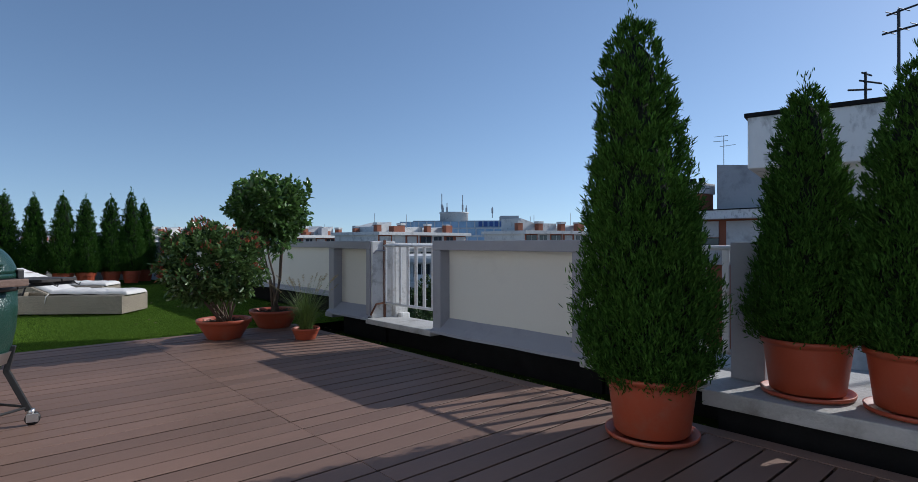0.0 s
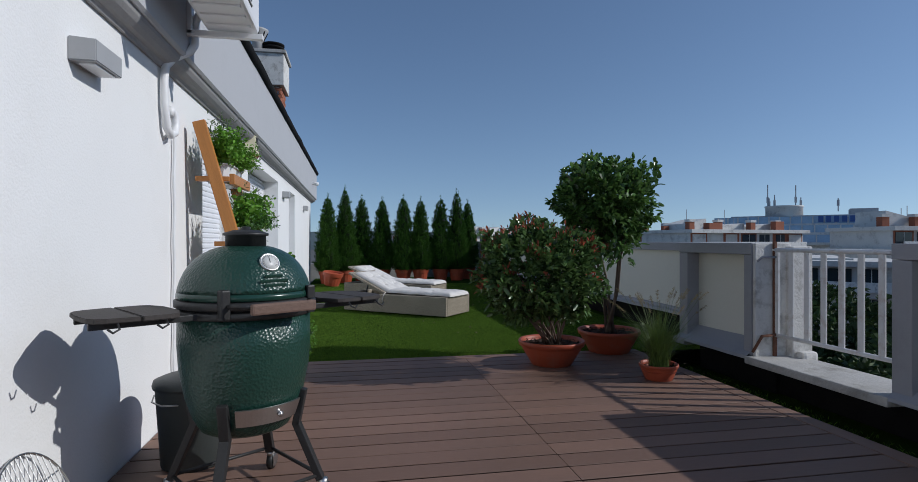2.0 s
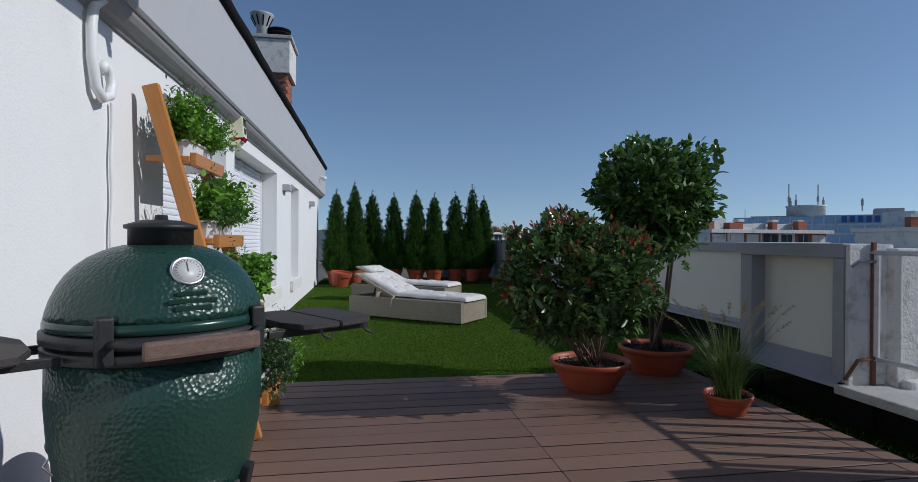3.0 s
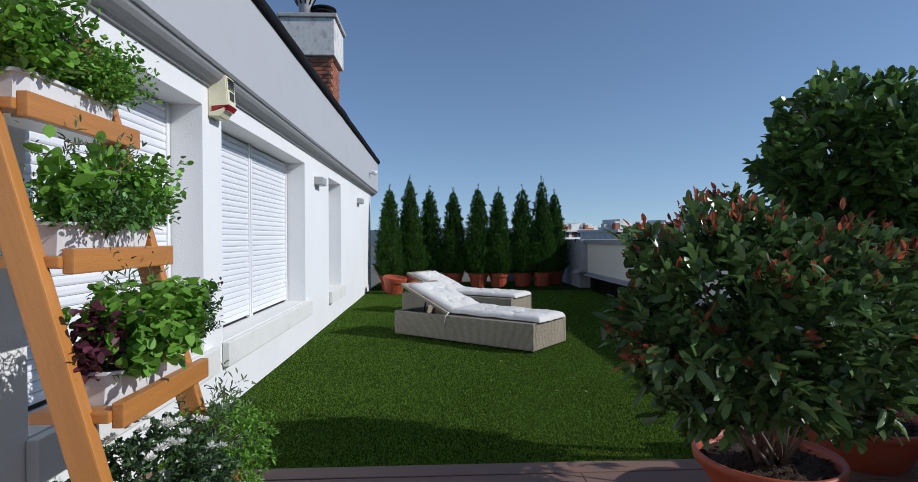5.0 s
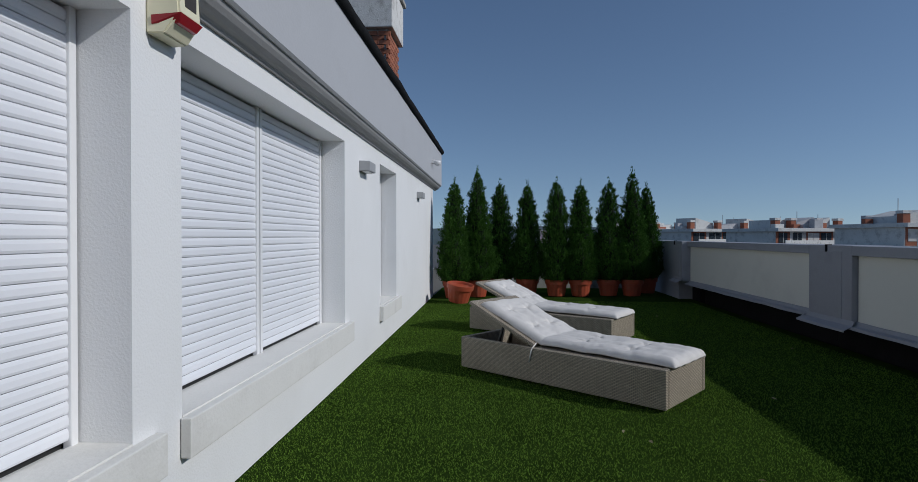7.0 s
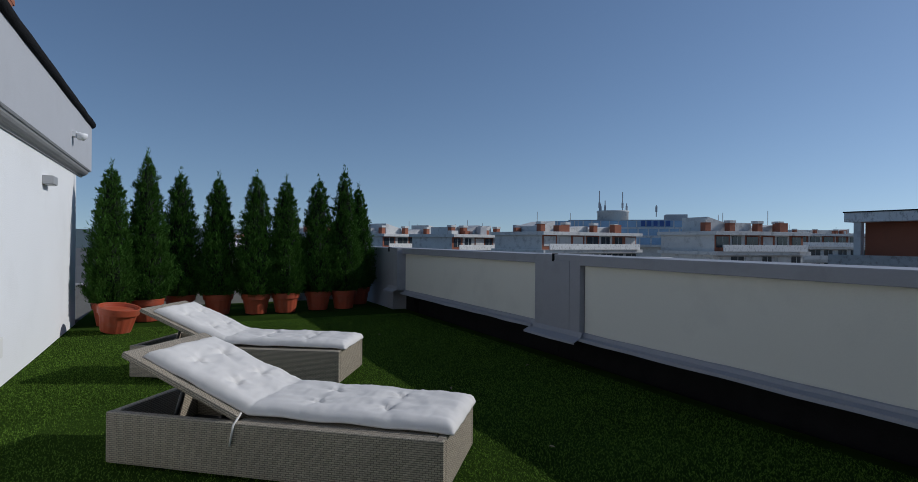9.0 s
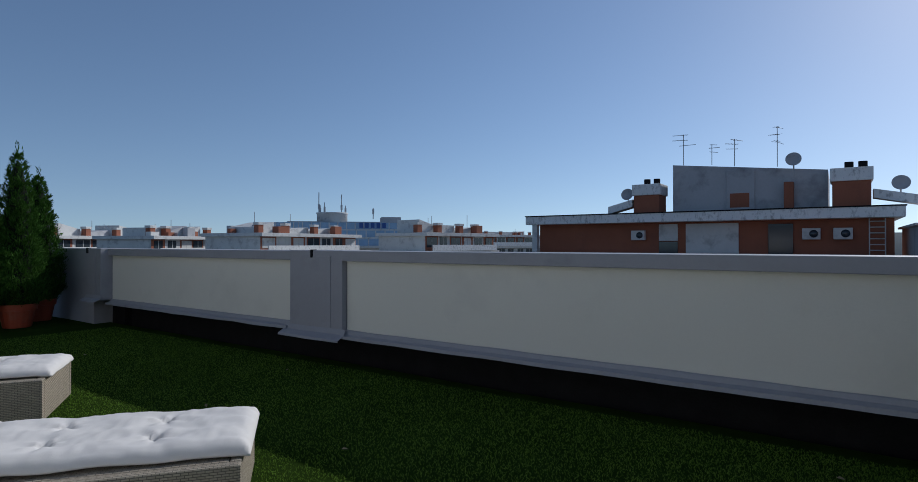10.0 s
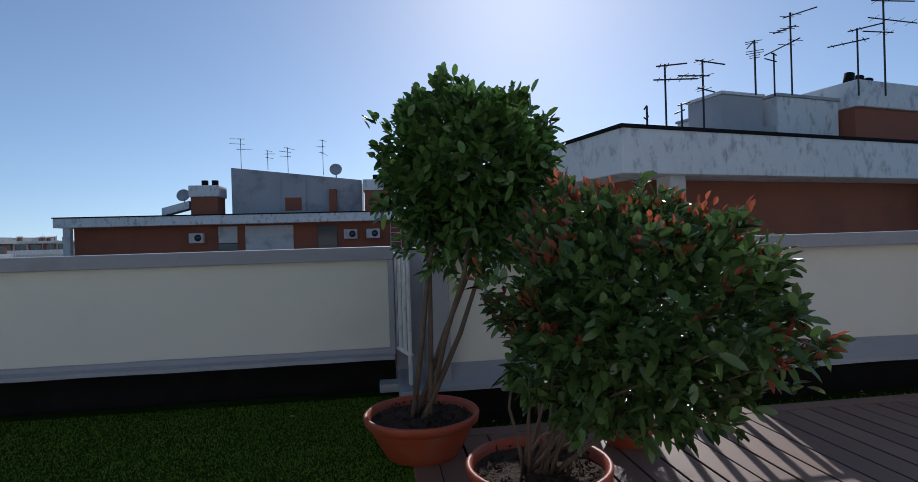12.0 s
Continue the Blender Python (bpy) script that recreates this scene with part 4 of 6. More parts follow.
def cushion(parent, path, width, y_off, seed):
    """Padded seat cushion along a polyline of (x, z): piped edge, tufts, soft folds."""
    seg = []
    for a, b in zip(path[:-1], path[1:]):
        n = max(2, int(math.dist(a, b) / 0.014))
        for i in range(n):
            seg.append((a[0] + (b[0] - a[0]) * i / n, a[1] + (b[1] - a[1]) * i / n))
    seg.append(path[-1])
    m = 40
    ln = [0]
    for a, b in zip(seg[:-1], seg[1:]):
        ln.append(ln[-1] + math.dist(a, b))
    total = ln[-1]
    tufts = [(total * u, width * v) for u in (0.12, 0.27, 0.56, 0.78) for v in (0.3, 0.7)]
    top, bot = [], []
    for i, (x, z) in enumerate(seg):
        a, b = seg[max(i - 2, 0)], seg[min(i + 2, len(seg) - 1)]
        d = Vector((b[0] - a[0], 0, b[1] - a[1])).normalized()
        nrm = Vector((-d.z, 0, d.x))
        if nrm.z < 0:
            nrm = -nrm
        for k in range(m + 1):
            y = width * k / m
            e = min(y, width - y, ln[i], total - ln[i])
            puff = 0.050 * min(1, (e / 0.055)) ** 0.45 if e > 0 else 0
            for (tu, tv) in tufts:
                q = math.hypot(ln[i] - tu, y - tv)
                th = math.atan2(y - tv, ln[i] - tu)
                puff -= 0.034 * math.exp(-(q / 0.022) ** 2) + 0.012 * math.exp(-(q / 0.09) ** 2) * (1 + 0.7 * math.cos(5 * th + tu * 9))
            puff += 0.009 * noise.noise((ln[i] * 8, y * 10, seed)) + 0.004 * noise.noise((ln[i] * 30, y * 22, seed)) if e > 0.01 else 0
            c = Vector((x, y + y_off, z))
            edge = 0.008 * noise.noise((ln[i] * 5, k * 0.2, seed + 3))
            top.append(c + nrm * (puff + 0.006 + edge))
            bot.append(c + nrm * (-0.004 + edge))
    verts = top + bot
    w = m + 1
    n = len(seg)
    faces = []
    o = len(top)
    for i in range(n - 1):
        for k in range(m):
            faces.append((i * w + k, (i + 1) * w + k, (i + 1) * w + k + 1, i * w + k + 1))
            faces.append((o + i * w + k, o + i * w + k + 1, o + (i + 1) * w + k + 1, o + (i + 1) * w + k))
        faces.append((i * w, o + i * w, o + (i + 1) * w, (i + 1) * w))
        faces.append((i * w + m, (i + 1) * w + m, o + (i + 1) * w + m, o + i * w + m))
    for k in range(m):
        faces.append((k, k + 1, o + k + 1, o + k))
        faces.append(((n - 1) * w + k, o + (n - 1) * w + k, o + (n - 1) * w + k + 1, (n - 1) * w + k + 1))
    return raw("cushion", verts, faces, M_CUSH, parent, "off-white padded cushion", smooth=True)


def lounger(x, y, rz, seed):
    L, W, H = 1.95, 0.76, 0.285
    r = root("sun_lounger", pose(x, y, 0, 0, 0, rz), "taupe wicker sun lounger with raised back and off-white cushion", "lounger", group="pair of sun loungers")
    hx = 0.80
    wicker_box("side_panel", r, (0, 0, 0.0, L, 0.05, H), "woven wicker side")
    wicker_box("side_panel", r, (0, W - 0.05, 0.0, L, W, H))
    wicker_box("foot_panel", r, (L - 0.05, 0.051, 0.0, L - 0.0005, W - 0.051, H - 0.001))
    wicker_box("head_panel", r, (0.0005, 0.051, 0.0, 0.05, W - 0.051, H - 0.001))
    wicker_box("seat", r, (hx, 0.051, H - 0.04, L - 0.051, W - 0.051, H - 0.002))
    boxed("inner_base", (0.05, 0.051, 0.02, hx, W - 0.051, 0.06), M_BLACK, r, bevel=0)
    ang = 23.0
    back = wicker_box("backrest", r, (-0.79, 0.03, -0.018, 0, W - 0.03, 0.018), "raised woven backrest")
    back.matrix_local = pose(hx, 0, H + 0.01, 0, ang, 0)
    for yy in (0.12, W - 0.12):
        rodded("support", (0.30, yy, 0.08), (hx - 0.36, yy, H + 0.22), 0.012, M_BLACK, r)
    rodded("cross_bar", (0.30, 0.10, 0.09), (0.30, W - 0.10, 0.09), 0.012, M_BLACK, r)
    ca, sa = math.cos(radians(ang)), math.sin(radians(ang))
    cushion(r, [(hx - 0.68 * ca, H + 0.035 + 0.68 * sa), (hx - 0.04, H + 0.055), (hx + 0.04, H + 0.025), (L - 0.06, H + 0.014), (L + 0.03, H + 0.004)], 0.60, 0.08, seed)
    for yy in (0.075, W - 0.075):
        tube("tie", [(hx, yy, H + 0.03), (hx + 0.01, yy - 0.085 if yy < 0.3 else yy + 0.085, H - 0.01), (hx - 0.01, -0.012 if yy < 0.3 else W + 0.012, H - 0.12)], 0.006, M_CUSH, r, seg=6)
    return r


lounger(-0.028, 10.335, -39.2, 1)
lounger(-0.06, 12.50, -32.5, 2)


# ---- ceramic grill ----
eg = root("ceramic_grill", pose(-0.335, 3.53, 0, 0, 0, 35) @ Matrix.Diagonal((1.03, 1.03, 1.03, 1)), "dark green dimpled ceramic kamado grill on a wheeled stand", "grill")
prof = [(0.150, 0.315), (0.178, 0.33), (0.207, 0.38), (0.237, 0.47), (0.258, 0.58), (0.265, 0.68), (0.264, 0.795)]
lathe("base", [(0.02, 0.314)] + prof + [(0.24, 0.797), (0.02, 0.797)], M_EGG, eg, "dimpled dark green ceramic base", seg=56)
lathe("lower_band", [(0.262, 0.797), (0.272, 0.801), (0.274, 0.824), (0.262, 0.829)], M_BLACK, eg, seg=56)
lathe("upper_band", [(0.262, 0.835), (0.276, 0.839), (0.276, 0.864), (0.262, 0.869)], M_BLACK, eg, seg=56)
lathe("gasket", [(0.25, 0.82), (0.262, 0.829), (0.262, 0.835), (0.25, 0.844)], M_FELT_SHADE, eg, seg=56)
lathe("dome_rim", [(0.262, 0.869), (0.2685, 0.873), (0.269, 0.886), (0.2655, 0.897)], M_EGGS, eg, "smooth glazed rim", seg=56)
lathe("dome", [(0.2655, 0.897), (0.262, 0.915), (0.254, 0.942), (0.239, 0.976), (0.222, 1.003), (0.200, 1.028), (0.172, 1.050), (0.140, 1.067), (0.115, 1.076), (0.09, 1.082), (0.02, 1.083)], M_EGG, eg, "dimpled dark green ceramic dome", seg=56)
lathe("chimney_cap", [(0.082, 1.072), (0.082, 1.125), (0.092, 1.127), (0.092, 1.137), (0.075, 1.142), (0.05, 1.15), (0.018, 1.152), (0.016, 1.165), (0.002, 1.166)], M_BLACK, eg, "black cast iron cap", seg=36)
dm = Matrix.Translation((0.0, -0.205, 1.014)) @ pose(0, 0, 0, 58, 0, 0) @ Matrix.Diagonal((0.86, 0.86, 0.86, 1))
d = lathe("thermometer", [(0.046, -0.01), (0.048, 0.012), (0.044, 0.018), (0.040, 0.014), (0.002, 0.013)], M_STEEL, eg, "round steel dial thermometer", seg=32)
d.matrix_local = dm
fc = lathe("dial", [(0.0395, 0.0135), (0.0395, 0.0150), (0.002, 0.0152)], M_DIAL, d, "white dial face", seg=32)
nd = boxed("needle", (-0.0012, -0.004, 0.0155, 0.0012, 0.028, 0.0168), M_BLACK, d, bevel=0)
for i in range(18):
    a = radians(-135 + i * 15.8)
    tk = boxed("tick", (-0.0008, 0.030, 0.0153, 0.0008, 0.036, 0.0160), M_BLACK, d, bevel=0)
    tk.matrix_local = Matrix.Rotation(-a, 4, "Z")
for k, (w, z, yy) in enumerate(((0.036, 0.965, -0.2465), (0.058, 0.947, -0.2525), (0.044, 0.930, -0.2580))):
    q = boxed("emblem_bar", (-w, -0.003, -0.006, w, 0.003, 0.006), M_EGGS, eg, "raised glazed emblem bar", bevel=0.002)
    q.matrix_local = Matrix.Translation((0.0, yy, z)) @ pose(0, 0, 0, 20 - k * 4, 0, 0)
boxed("handle", (-0.132, -0.345, 0.828, 0.132, -0.318, 0.870), M_HANDLE, eg, "worn wooden handle", bevel=0.008)
for sx in (-1, 1):
    tube("handle_arm", [(sx * 0.175, -0.205, 0.853), (sx * 0.16, -0.275, 0.863), (sx * 0.10, -0.322, 0.850)], 0.010, M_BLACK, eg, seg=8)
    boxed("band_clamp", (sx * 0.18 - 0.018, -0.225, 0.804, sx * 0.18 + 0.018, -0.185, 0.918), M_BLACK, eg, bevel=0.006)
    # folding side shelf: two slats on brackets
    for k in range(2):
        bm = bmesh.new()
        if k == 0:
            out = [(0.300, -0.10), (0.33, -0.19), (0.36, -0.20), (0.452, -0.20), (0.452, 0.17), (0.36, 0.17), (0.33, 0.16), (0.300, 0.07)]
        else:
            out = [(0.459, -0.20), (0.555, -0.185), (0.59, -0.165), (0.607, -0.13), (0.615, -0.015), (0.607, 0.10), (0.59, 0.135), (0.555, 0.155), (0.459, 0.17)]
        lo = [bm.verts.new((sx * x, y, 0.828)) for x, y in out]
        hi = [bm.verts.new((sx * x, y, 0.846)) for x, y in out]
        bm.faces.new(lo)
        bm.faces.new(list(reversed(hi)))
        for j in range(len(out)):
            j2 = (j + 1) % len(out)
            bm.faces.new([lo[j], hi[j], hi[j2], lo[j2]])
        bmesh.ops.recalc_face_normals(bm, faces=bm.faces)
        bmesh.ops.bevel(bm, geom=bm.edges[:], offset=0.003, segments=2, affect="EDGES")
        part("shelf_board", bm, M_SHELF, eg, "dark brown composite shelf board")
    for yy in (-0.13, 0.07):
        boxed("shelf_bracket", (min(sx * 0.25, sx * 0.60), yy - 0.008, 0.804, max(sx * 0.25, sx * 0.60), yy + 0.008, 0.827), M_BLACK, eg, bevel=0.003)
    for k in range(2):
        tube("tool_hook", [(sx * (0.38 + 0.15 * k), -0.205, 0.828), (sx * (0.38 + 0.15 * k), -0.225, 0.813), (sx * (0.40 + 0.15 * k), -0.228, 0.803), (sx * (0.415 + 0.15 * k), -0.222, 0.816)], 0.004, M_BLACK, eg, seg=6)
# draft door band
bm = bmesh.new()
n = 14
for k in range(n + 1):
    a = radians(-90 - 34 + 68 * k / n)
    for (rr, z) in ((0.217, 0.380), (0.240, 0.450), (0.235, 0.452), (0.212, 0.382)):
        bm.verts.new((rr * 1.035 * math.cos(a), rr * 1.035 * math.sin(a), z))
bm.verts.ensure_lookup_table()
for k in range(n):
    for i in range(4):
        bm.faces.new([bm.verts[k * 4 + i], bm.verts[k * 4 + (i + 1) % 4], bm.verts[(k + 1) * 4 + (i + 1) % 4], bm.verts[(k + 1) * 4 + i]])
dd = part("draft_door", bm, M_STEEL, eg, "brushed steel draft door")
lathe("knob", [(0.010, 0), (0.012, 0.012), (0.002, 0.016)], M_STEEL, dd, seg=12).matrix_local = Matrix.Translation((0.03, -0.236, 0.412)) @ pose(0, 0, 0, 80, 0, 0)
# stand with four castors
feet = []
for k in range(4):
    a = radians(45 + 90 * k)
    ca, sa = math.cos(a), math.sin(a)
    up = Vector((0.243 * ca, 0.243 * sa, 0.47))
    mid = Vector((0.215 * ca, 0.215 * sa, 0.33))
    ft = Vector((0.315 * ca, 0.315 * sa, 0.095))
    feet.append(ft)
    bm = bmesh.new()
    for p, q in ((up, mid), (mid, ft)):
        dv = (q - p)
        mm = Matrix.Translation((p + q) / 2) @ dv.to_track_quat("Z", "Y").to_matrix().to_4x4()
        box(bm, -0.020, -0.015, -dv.length / 2 - 0.006, 0.020, 0.015, dv.length / 2 + 0.006, bevel=0.004, m=mm)
    part("leg", bm, M_BLACK, eg, "black steel leg")
    cs = rodded("castor", ft + Vector((0.012 * ca, 0.012 * sa, -0.002)), ft + Vector((0.012 * ca, 0.012 * sa, -0.035)), 0.020, M_STEEL, eg, "steel swivel castor", seg=14)
    wh = ft + Vector((0.02 * ca, 0.02 * sa, -0.095 + 0.038))
    rodded("wheel", wh + Vector((-sa, ca, 0)) * 0.013, wh - Vector((-sa, ca, 0)) * 0.013, 0.038, M_BLACK, cs, "black rubber wheel", seg=24)
    boxed("fork", (-0.03, -0.022, -0.02, 0.03, -0.016, 0.03), M_STEEL, cs, bevel=0.002).matrix_local = Matrix.Translation(wh) @ Matrix.Rotation(a, 4, "Z")
for k in range(4):
    tube("brace", [feet[k] + Vector((0, 0, 0.012)), feet[(k + 1) % 4] + Vector((0, 0, 0.012))], 0.008, M_BLACK, eg, seg=8)

# bin and grate by the wall
bn = root("ash_bin", pose(-0.68, 4.02, 0), "dark grey tapered bin with lid and wire handle beside the wall", "bin")
lathe("body", [(0.145, 0), (0.15, 0.01), (0.176, 0.40), (0.18, 0.41)], M_BIN, bn, seg=36)
lathe("lid", [(0.186, 0.40), (0.189, 0.415), (0.183, 0.435), (0.14, 0.452), (0.02, 0.46)], M_BIN, bn, "grey domed lid", seg=36)
tube("lid_handle", [(-0.05, 0, 0.45), (-0.045, 0, 0.482), (0.045, 0, 0.482), (0.05, 0, 0.45)], 0.005, M_STEEL, bn)
tube("bail_handle", [(-0.176, -0.03, 0.36), (-0.165, -0.10, 0.345), (-0.10, -0.165, 0.34), (-0.02, -0.185, 0.345)], 0.004, M_STEEL, bn)
gr = root("grill_grate", pose(-0.925, 3.10, 0.205, 0, 68, 0), "round wire cooking grate leaning on the white wall", "grate")
ring = [(0.21 * math.cos(2 * math.pi * k / 40), 0.21 * math.sin(2 * math.pi * k / 40), 0) for k in range(41)]
tube("rim", ring, 0.0045, M_STEEL, gr, seg=6)
for k in range(15):
    yy = -0.185 + 0.37 * k / 14
    hx = math.sqrt(0.21 ** 2 - yy ** 2)
    rodded("wire", (-hx, yy, 0), (hx, yy, 0), 0.0028, M_STEEL, gr, seg=6)
for xx in (-0.08, 0.08):
    hy = math.sqrt(0.21 ** 2 - xx ** 2)
    rodded("cross_wire", (xx, -hy, -0.005), (xx, hy, -0.005), 0.0035, M_STEEL, gr, seg=6)

# ---- ladder planter ----
lp = root("ladder_planter", Matrix.Identity(4), "varnished pine ladder plant stand leaning on the house wall", "plant stand")
RY = (5.085, 5.745)
def rail_x(z):
    return -0.375 - 0.28 * z
for yy in RY:
    a, b = Vector((rail_x(0), yy, 0)), Vector((rail_x(1.97), yy, 1.97))
    dv = b - a
    mm = Matrix.Translation((a + b) / 2) @ Matrix.Rotation(math.atan2(dv.x, dv.z), 4, "Y")
    bm = bmesh.new()
    box(bm, -0.042, -0.024, -dv.length / 2, 0.042, 0.024, dv.length / 2, bevel=0.006)
    o = part("rail", bm, M_WOOD, lp, "varnished pine side rail")
    o.matrix_local = mm
TIERS = [(0.215, -0.325, 5.10), (0.668, -0.455, 5.11), (1.118, -0.59, 5.11), (1.575, -0.715, 5.11)]
def along(a, b, w, h, name, label=""):
    a, b = Vector(a), Vector(b)
    dv = b - a
    mm = Matrix.Translation((a + b) / 2) @ dv.to_track_quat("Z", "Y").to_matrix().to_4x4()
    bm = bmesh.new()
    box(bm, -w / 2, -h / 2, -dv.length / 2, w / 2, h / 2, dv.length / 2, bevel=0.005)
    o = part(name, bm, M_WOOD, lp, label)
    o.matrix_local = mm
    return o
boxes = []
for (z, xf, yl) in TIERS:
    along((xf, yl, z), (xf, 5.72, z), 0.035, 0.075, "front_bar", "pine front bar")
    for yy in (yl + 0.02, 5.70):
        along((xf - 0.015, yy, z - 0.001), (xf - 0.24, yy, z - 0.001), 0.073, 0.034, "side_arm")
    tb = root("planter_box", pose(xf - 0.117, 5.412, z - 0.025), "white plastic window box full of herbs on the plant stand", "planter", group="herb planters")
    bm = bmesh.new()
    prof = [(0.065, 0.0), (0.085, 0.13), (0.095, 0.132), (0.095, 0.142), (0.082, 0.142), (0.078, 0.10)]
    hl = 0.235
    pts = []
    for (o2, zz) in prof:
        c = 0.03
        loop = [(-o2, -hl - o2 + 0.07 + c), (-o2 + c, -hl - o2 + 0.07), (o2 - c, -hl - o2 + 0.07), (o2, -hl - o2 + 0.07 + c), (o2, hl + o2 - 0.07 - c), (o2 - c, hl + o2 - 0.07), (-o2 + c, hl + o2 - 0.07), (-o2, hl + o2 - 0.07 - c)]
        pts.append([bm.verts.new((x, y, zz)) for x, y in loop])
    for i in range(len(pts) - 1):
        for k in range(8):
            bm.faces.new([pts[i][k], pts[i][(k + 1) % 8], pts[i + 1][(k + 1) % 8], pts[i + 1][k]])
    bm.faces.new(list(reversed(pts[0])))
    part("box", bm, M_WHITEPL, tb)
    boxed("soil", (-0.075, -0.225, 0.09, 0.075, 0.225, 0.118), M_SOIL, tb, bevel=0.01)
    boxes.append(tb)


def herb(parent, name, y, n, h, spread, length, width, mat, seed, lean=0.1, up=0.5, rise=0.2):
    rng = np.random.default_rng(seed)
    y = y * 0.8
    n, h, length, width, spread = int(n * 1.5), h * 1.25, length * 1.12, width * 1.12, spread * 1.1
    k = max(4, n // 9)
    tip = np.stack([np.clip(rng.normal(size=k), -1.5, 1.3) * spread * 0.7 + lean, np.clip(rng.normal(size=k), -1.3, 1.3) * spread + y, 0.11 + np.abs(rng.normal(size=k)) * 0 + rng.uniform(rise, 1.0, k) * h], 1)
    base = np.stack([rng.normal(size=k) * 0.03, rng.normal(size=k) * spread * 0.4 + y, np.full(k, 0.10)], 1)
    q = rng.uniform(0.35, 1.05, (k, 9))[:, :, None]
    p = (base[:, None] + (tip - base)[:, None] * q).reshape(-1, 3)
    ax = rng.normal(size=p.shape) * 0.8 + np.array([0.25, 0, up])
    leaves(name, p, ax, rng.uniform(0.6, 1.25, len(p)) * length, width, mat, parent, fold=0.12, droop=0.22, seed=seed, ovate=width > 0.008)


b4, b3, b2, b1 = boxes
herb(b3, "purple_foliage", -0.30, 330, 0.20, 0.07, 0.032, 0.022, M_PURPLE, 61, lean=0.04)
herb(b3, "lemon_balm", -0.10, 1500, 0.22, 0.13, 0.038, 0.033, M_HERB, 62, lean=0.10)
herb(b3, "mint", 0.10, 700, 0.22, 0.08, 0.034, 0.029, M_HERB, 63, lean=0.08)
herb(b3, "dark_herb", 0.34, 3600, 0.21, 0.085, 0.021, 0.0090, M_HERB4, 64, lean=0.07, up=0.8)
herb(b3, "lavender", 0.02, 420, 0.30, 0.10, 0.045, 0.006, M_HERB2, 65, lean=-0.02, up=1.2)
herb(b2, "basil", -0.20, 215, 0.24, 0.06, 0.055, 0.030, M_HERB, 66, lean=0.08)
herb(b2, "rosemary", -0.02, 700, 0.30, 0.12, 0.032, 0.006, M_HERB2, 67, lean=0.02, up=1.2)
herb(b2, "thyme", -0.10, 1300, 0.12, 0.15, 0.022, 0.010, M_HERB3, 68, lean=0.10)
herb(b2, "oregano", 0.22, 1300, 0.24, 0.10, 0.024, 0.020, M_HERB, 69, lean=0.09)
herb(b2, "savory", 0.33, 300, 0.26, 0.06, 0.038, 0.008, M_HERB2, 70, lean=0.05, up=1.2)
herb(b1, "parsley", -0.22, 1000, 0.24, 0.10, 0.028, 0.023, M_HERB, 71, lean=0.08)
herb(b1, "sage", -0.05, 600, 0.32, 0.10, 0.042, 0.009, M_HERB2, 72, lean=0.02, up=1.1)
herb(b1, "celery_leaf", 0.14, 2200, 0.18, 0.11, 0.018, 0.010, M_HERB, 73, lean=0.11)
herb(b1, "balm", 0.28, 130, 0.24, 0.06, 0.032, 0.026, M_HERB, 74, lean=0.09)

bush(b4, "chrysanthemum_leaves", (0.02, -0.13, 0.20), (0.23, 0.23, 0.18), 5600, 0.024, 0.012, M_HERB4, 81, hollow=0.5)
rng = np.random.default_rng(82)
for i in range(24):
    a, f = rng.random() * 6.283, rng.random() ** 0.6
    c = np.array([0.02 + math.cos(a) * f * 0.22, -0.13 + math.sin(a) * f * 0.22, 0.21 + 0.18 * math.sqrt(max(0, 1 - f * f * 0.9)) + 0.020])
    q = rng.normal(size=(46, 3))
    q[:, 2] = np.abs(q[:, 2]) * 0.7 + 0.1
    leaves("blossom", np.tile(c, (46, 1)), q, 0.021, 0.007, M_PETAL, b4, "white chrysanthemum blossom" if i == 0 else "", fold=0.1, droop=0.0, seed=100 + i)
bush(b4, "trailing_herb", (0.07, 0.26, 0.17), (0.20, 0.20, 0.17), 3600, 0.022, 0.010, M_HERB, 84, hollow=0.4)
herb(b4, "rosemary", 0.24, 500, 0.30, 0.11, 0.034, 0.006, M_HERB2, 85, up=1.2)

# ---- wall fixtures ----
def wall_lamp(y, z):
    w = root("wall_lamp", pose(WX, y, z), "grey box-shaped outdoor lamp on the white house wall", "wall lamp", group="wall lamps")
    bm = bmesh.new()
    vs = [bm.verts.new(p) for p in ((0, -0.13, -0.05), (0, 0.13, -0.05), (0, 0.13, 0.05), (0, -0.13, 0.05), (0.10, -0.11, -0.045), (0.10, 0.15, -0.045), (0.10, 0.15, 0.048), (0.10, -0.11, 0.048))]
    for f in ((0, 1, 2, 3), (4, 7, 6, 5), (0, 4, 5, 1), (1, 5, 6, 2), (2, 6, 7, 3), (3, 7, 4, 0)):
        bm.faces.new([vs[i] for i in f])
    bmesh.ops.bevel(bm, geom=bm.edges[:], offset=0.004, segments=2, affect="EDGES")
    part("housing", bm, M_GREYBOX, w)
    boxed("diffuser", (0.02, -0.08, -0.054, 0.085, 0.11, -0.047), M_WHITEPL, w, bevel=0.001)


wall_lamp(3.62, 1.93)
wall_lamp(10.55, 1.90)
wall_lamp(14.35, 1.90)
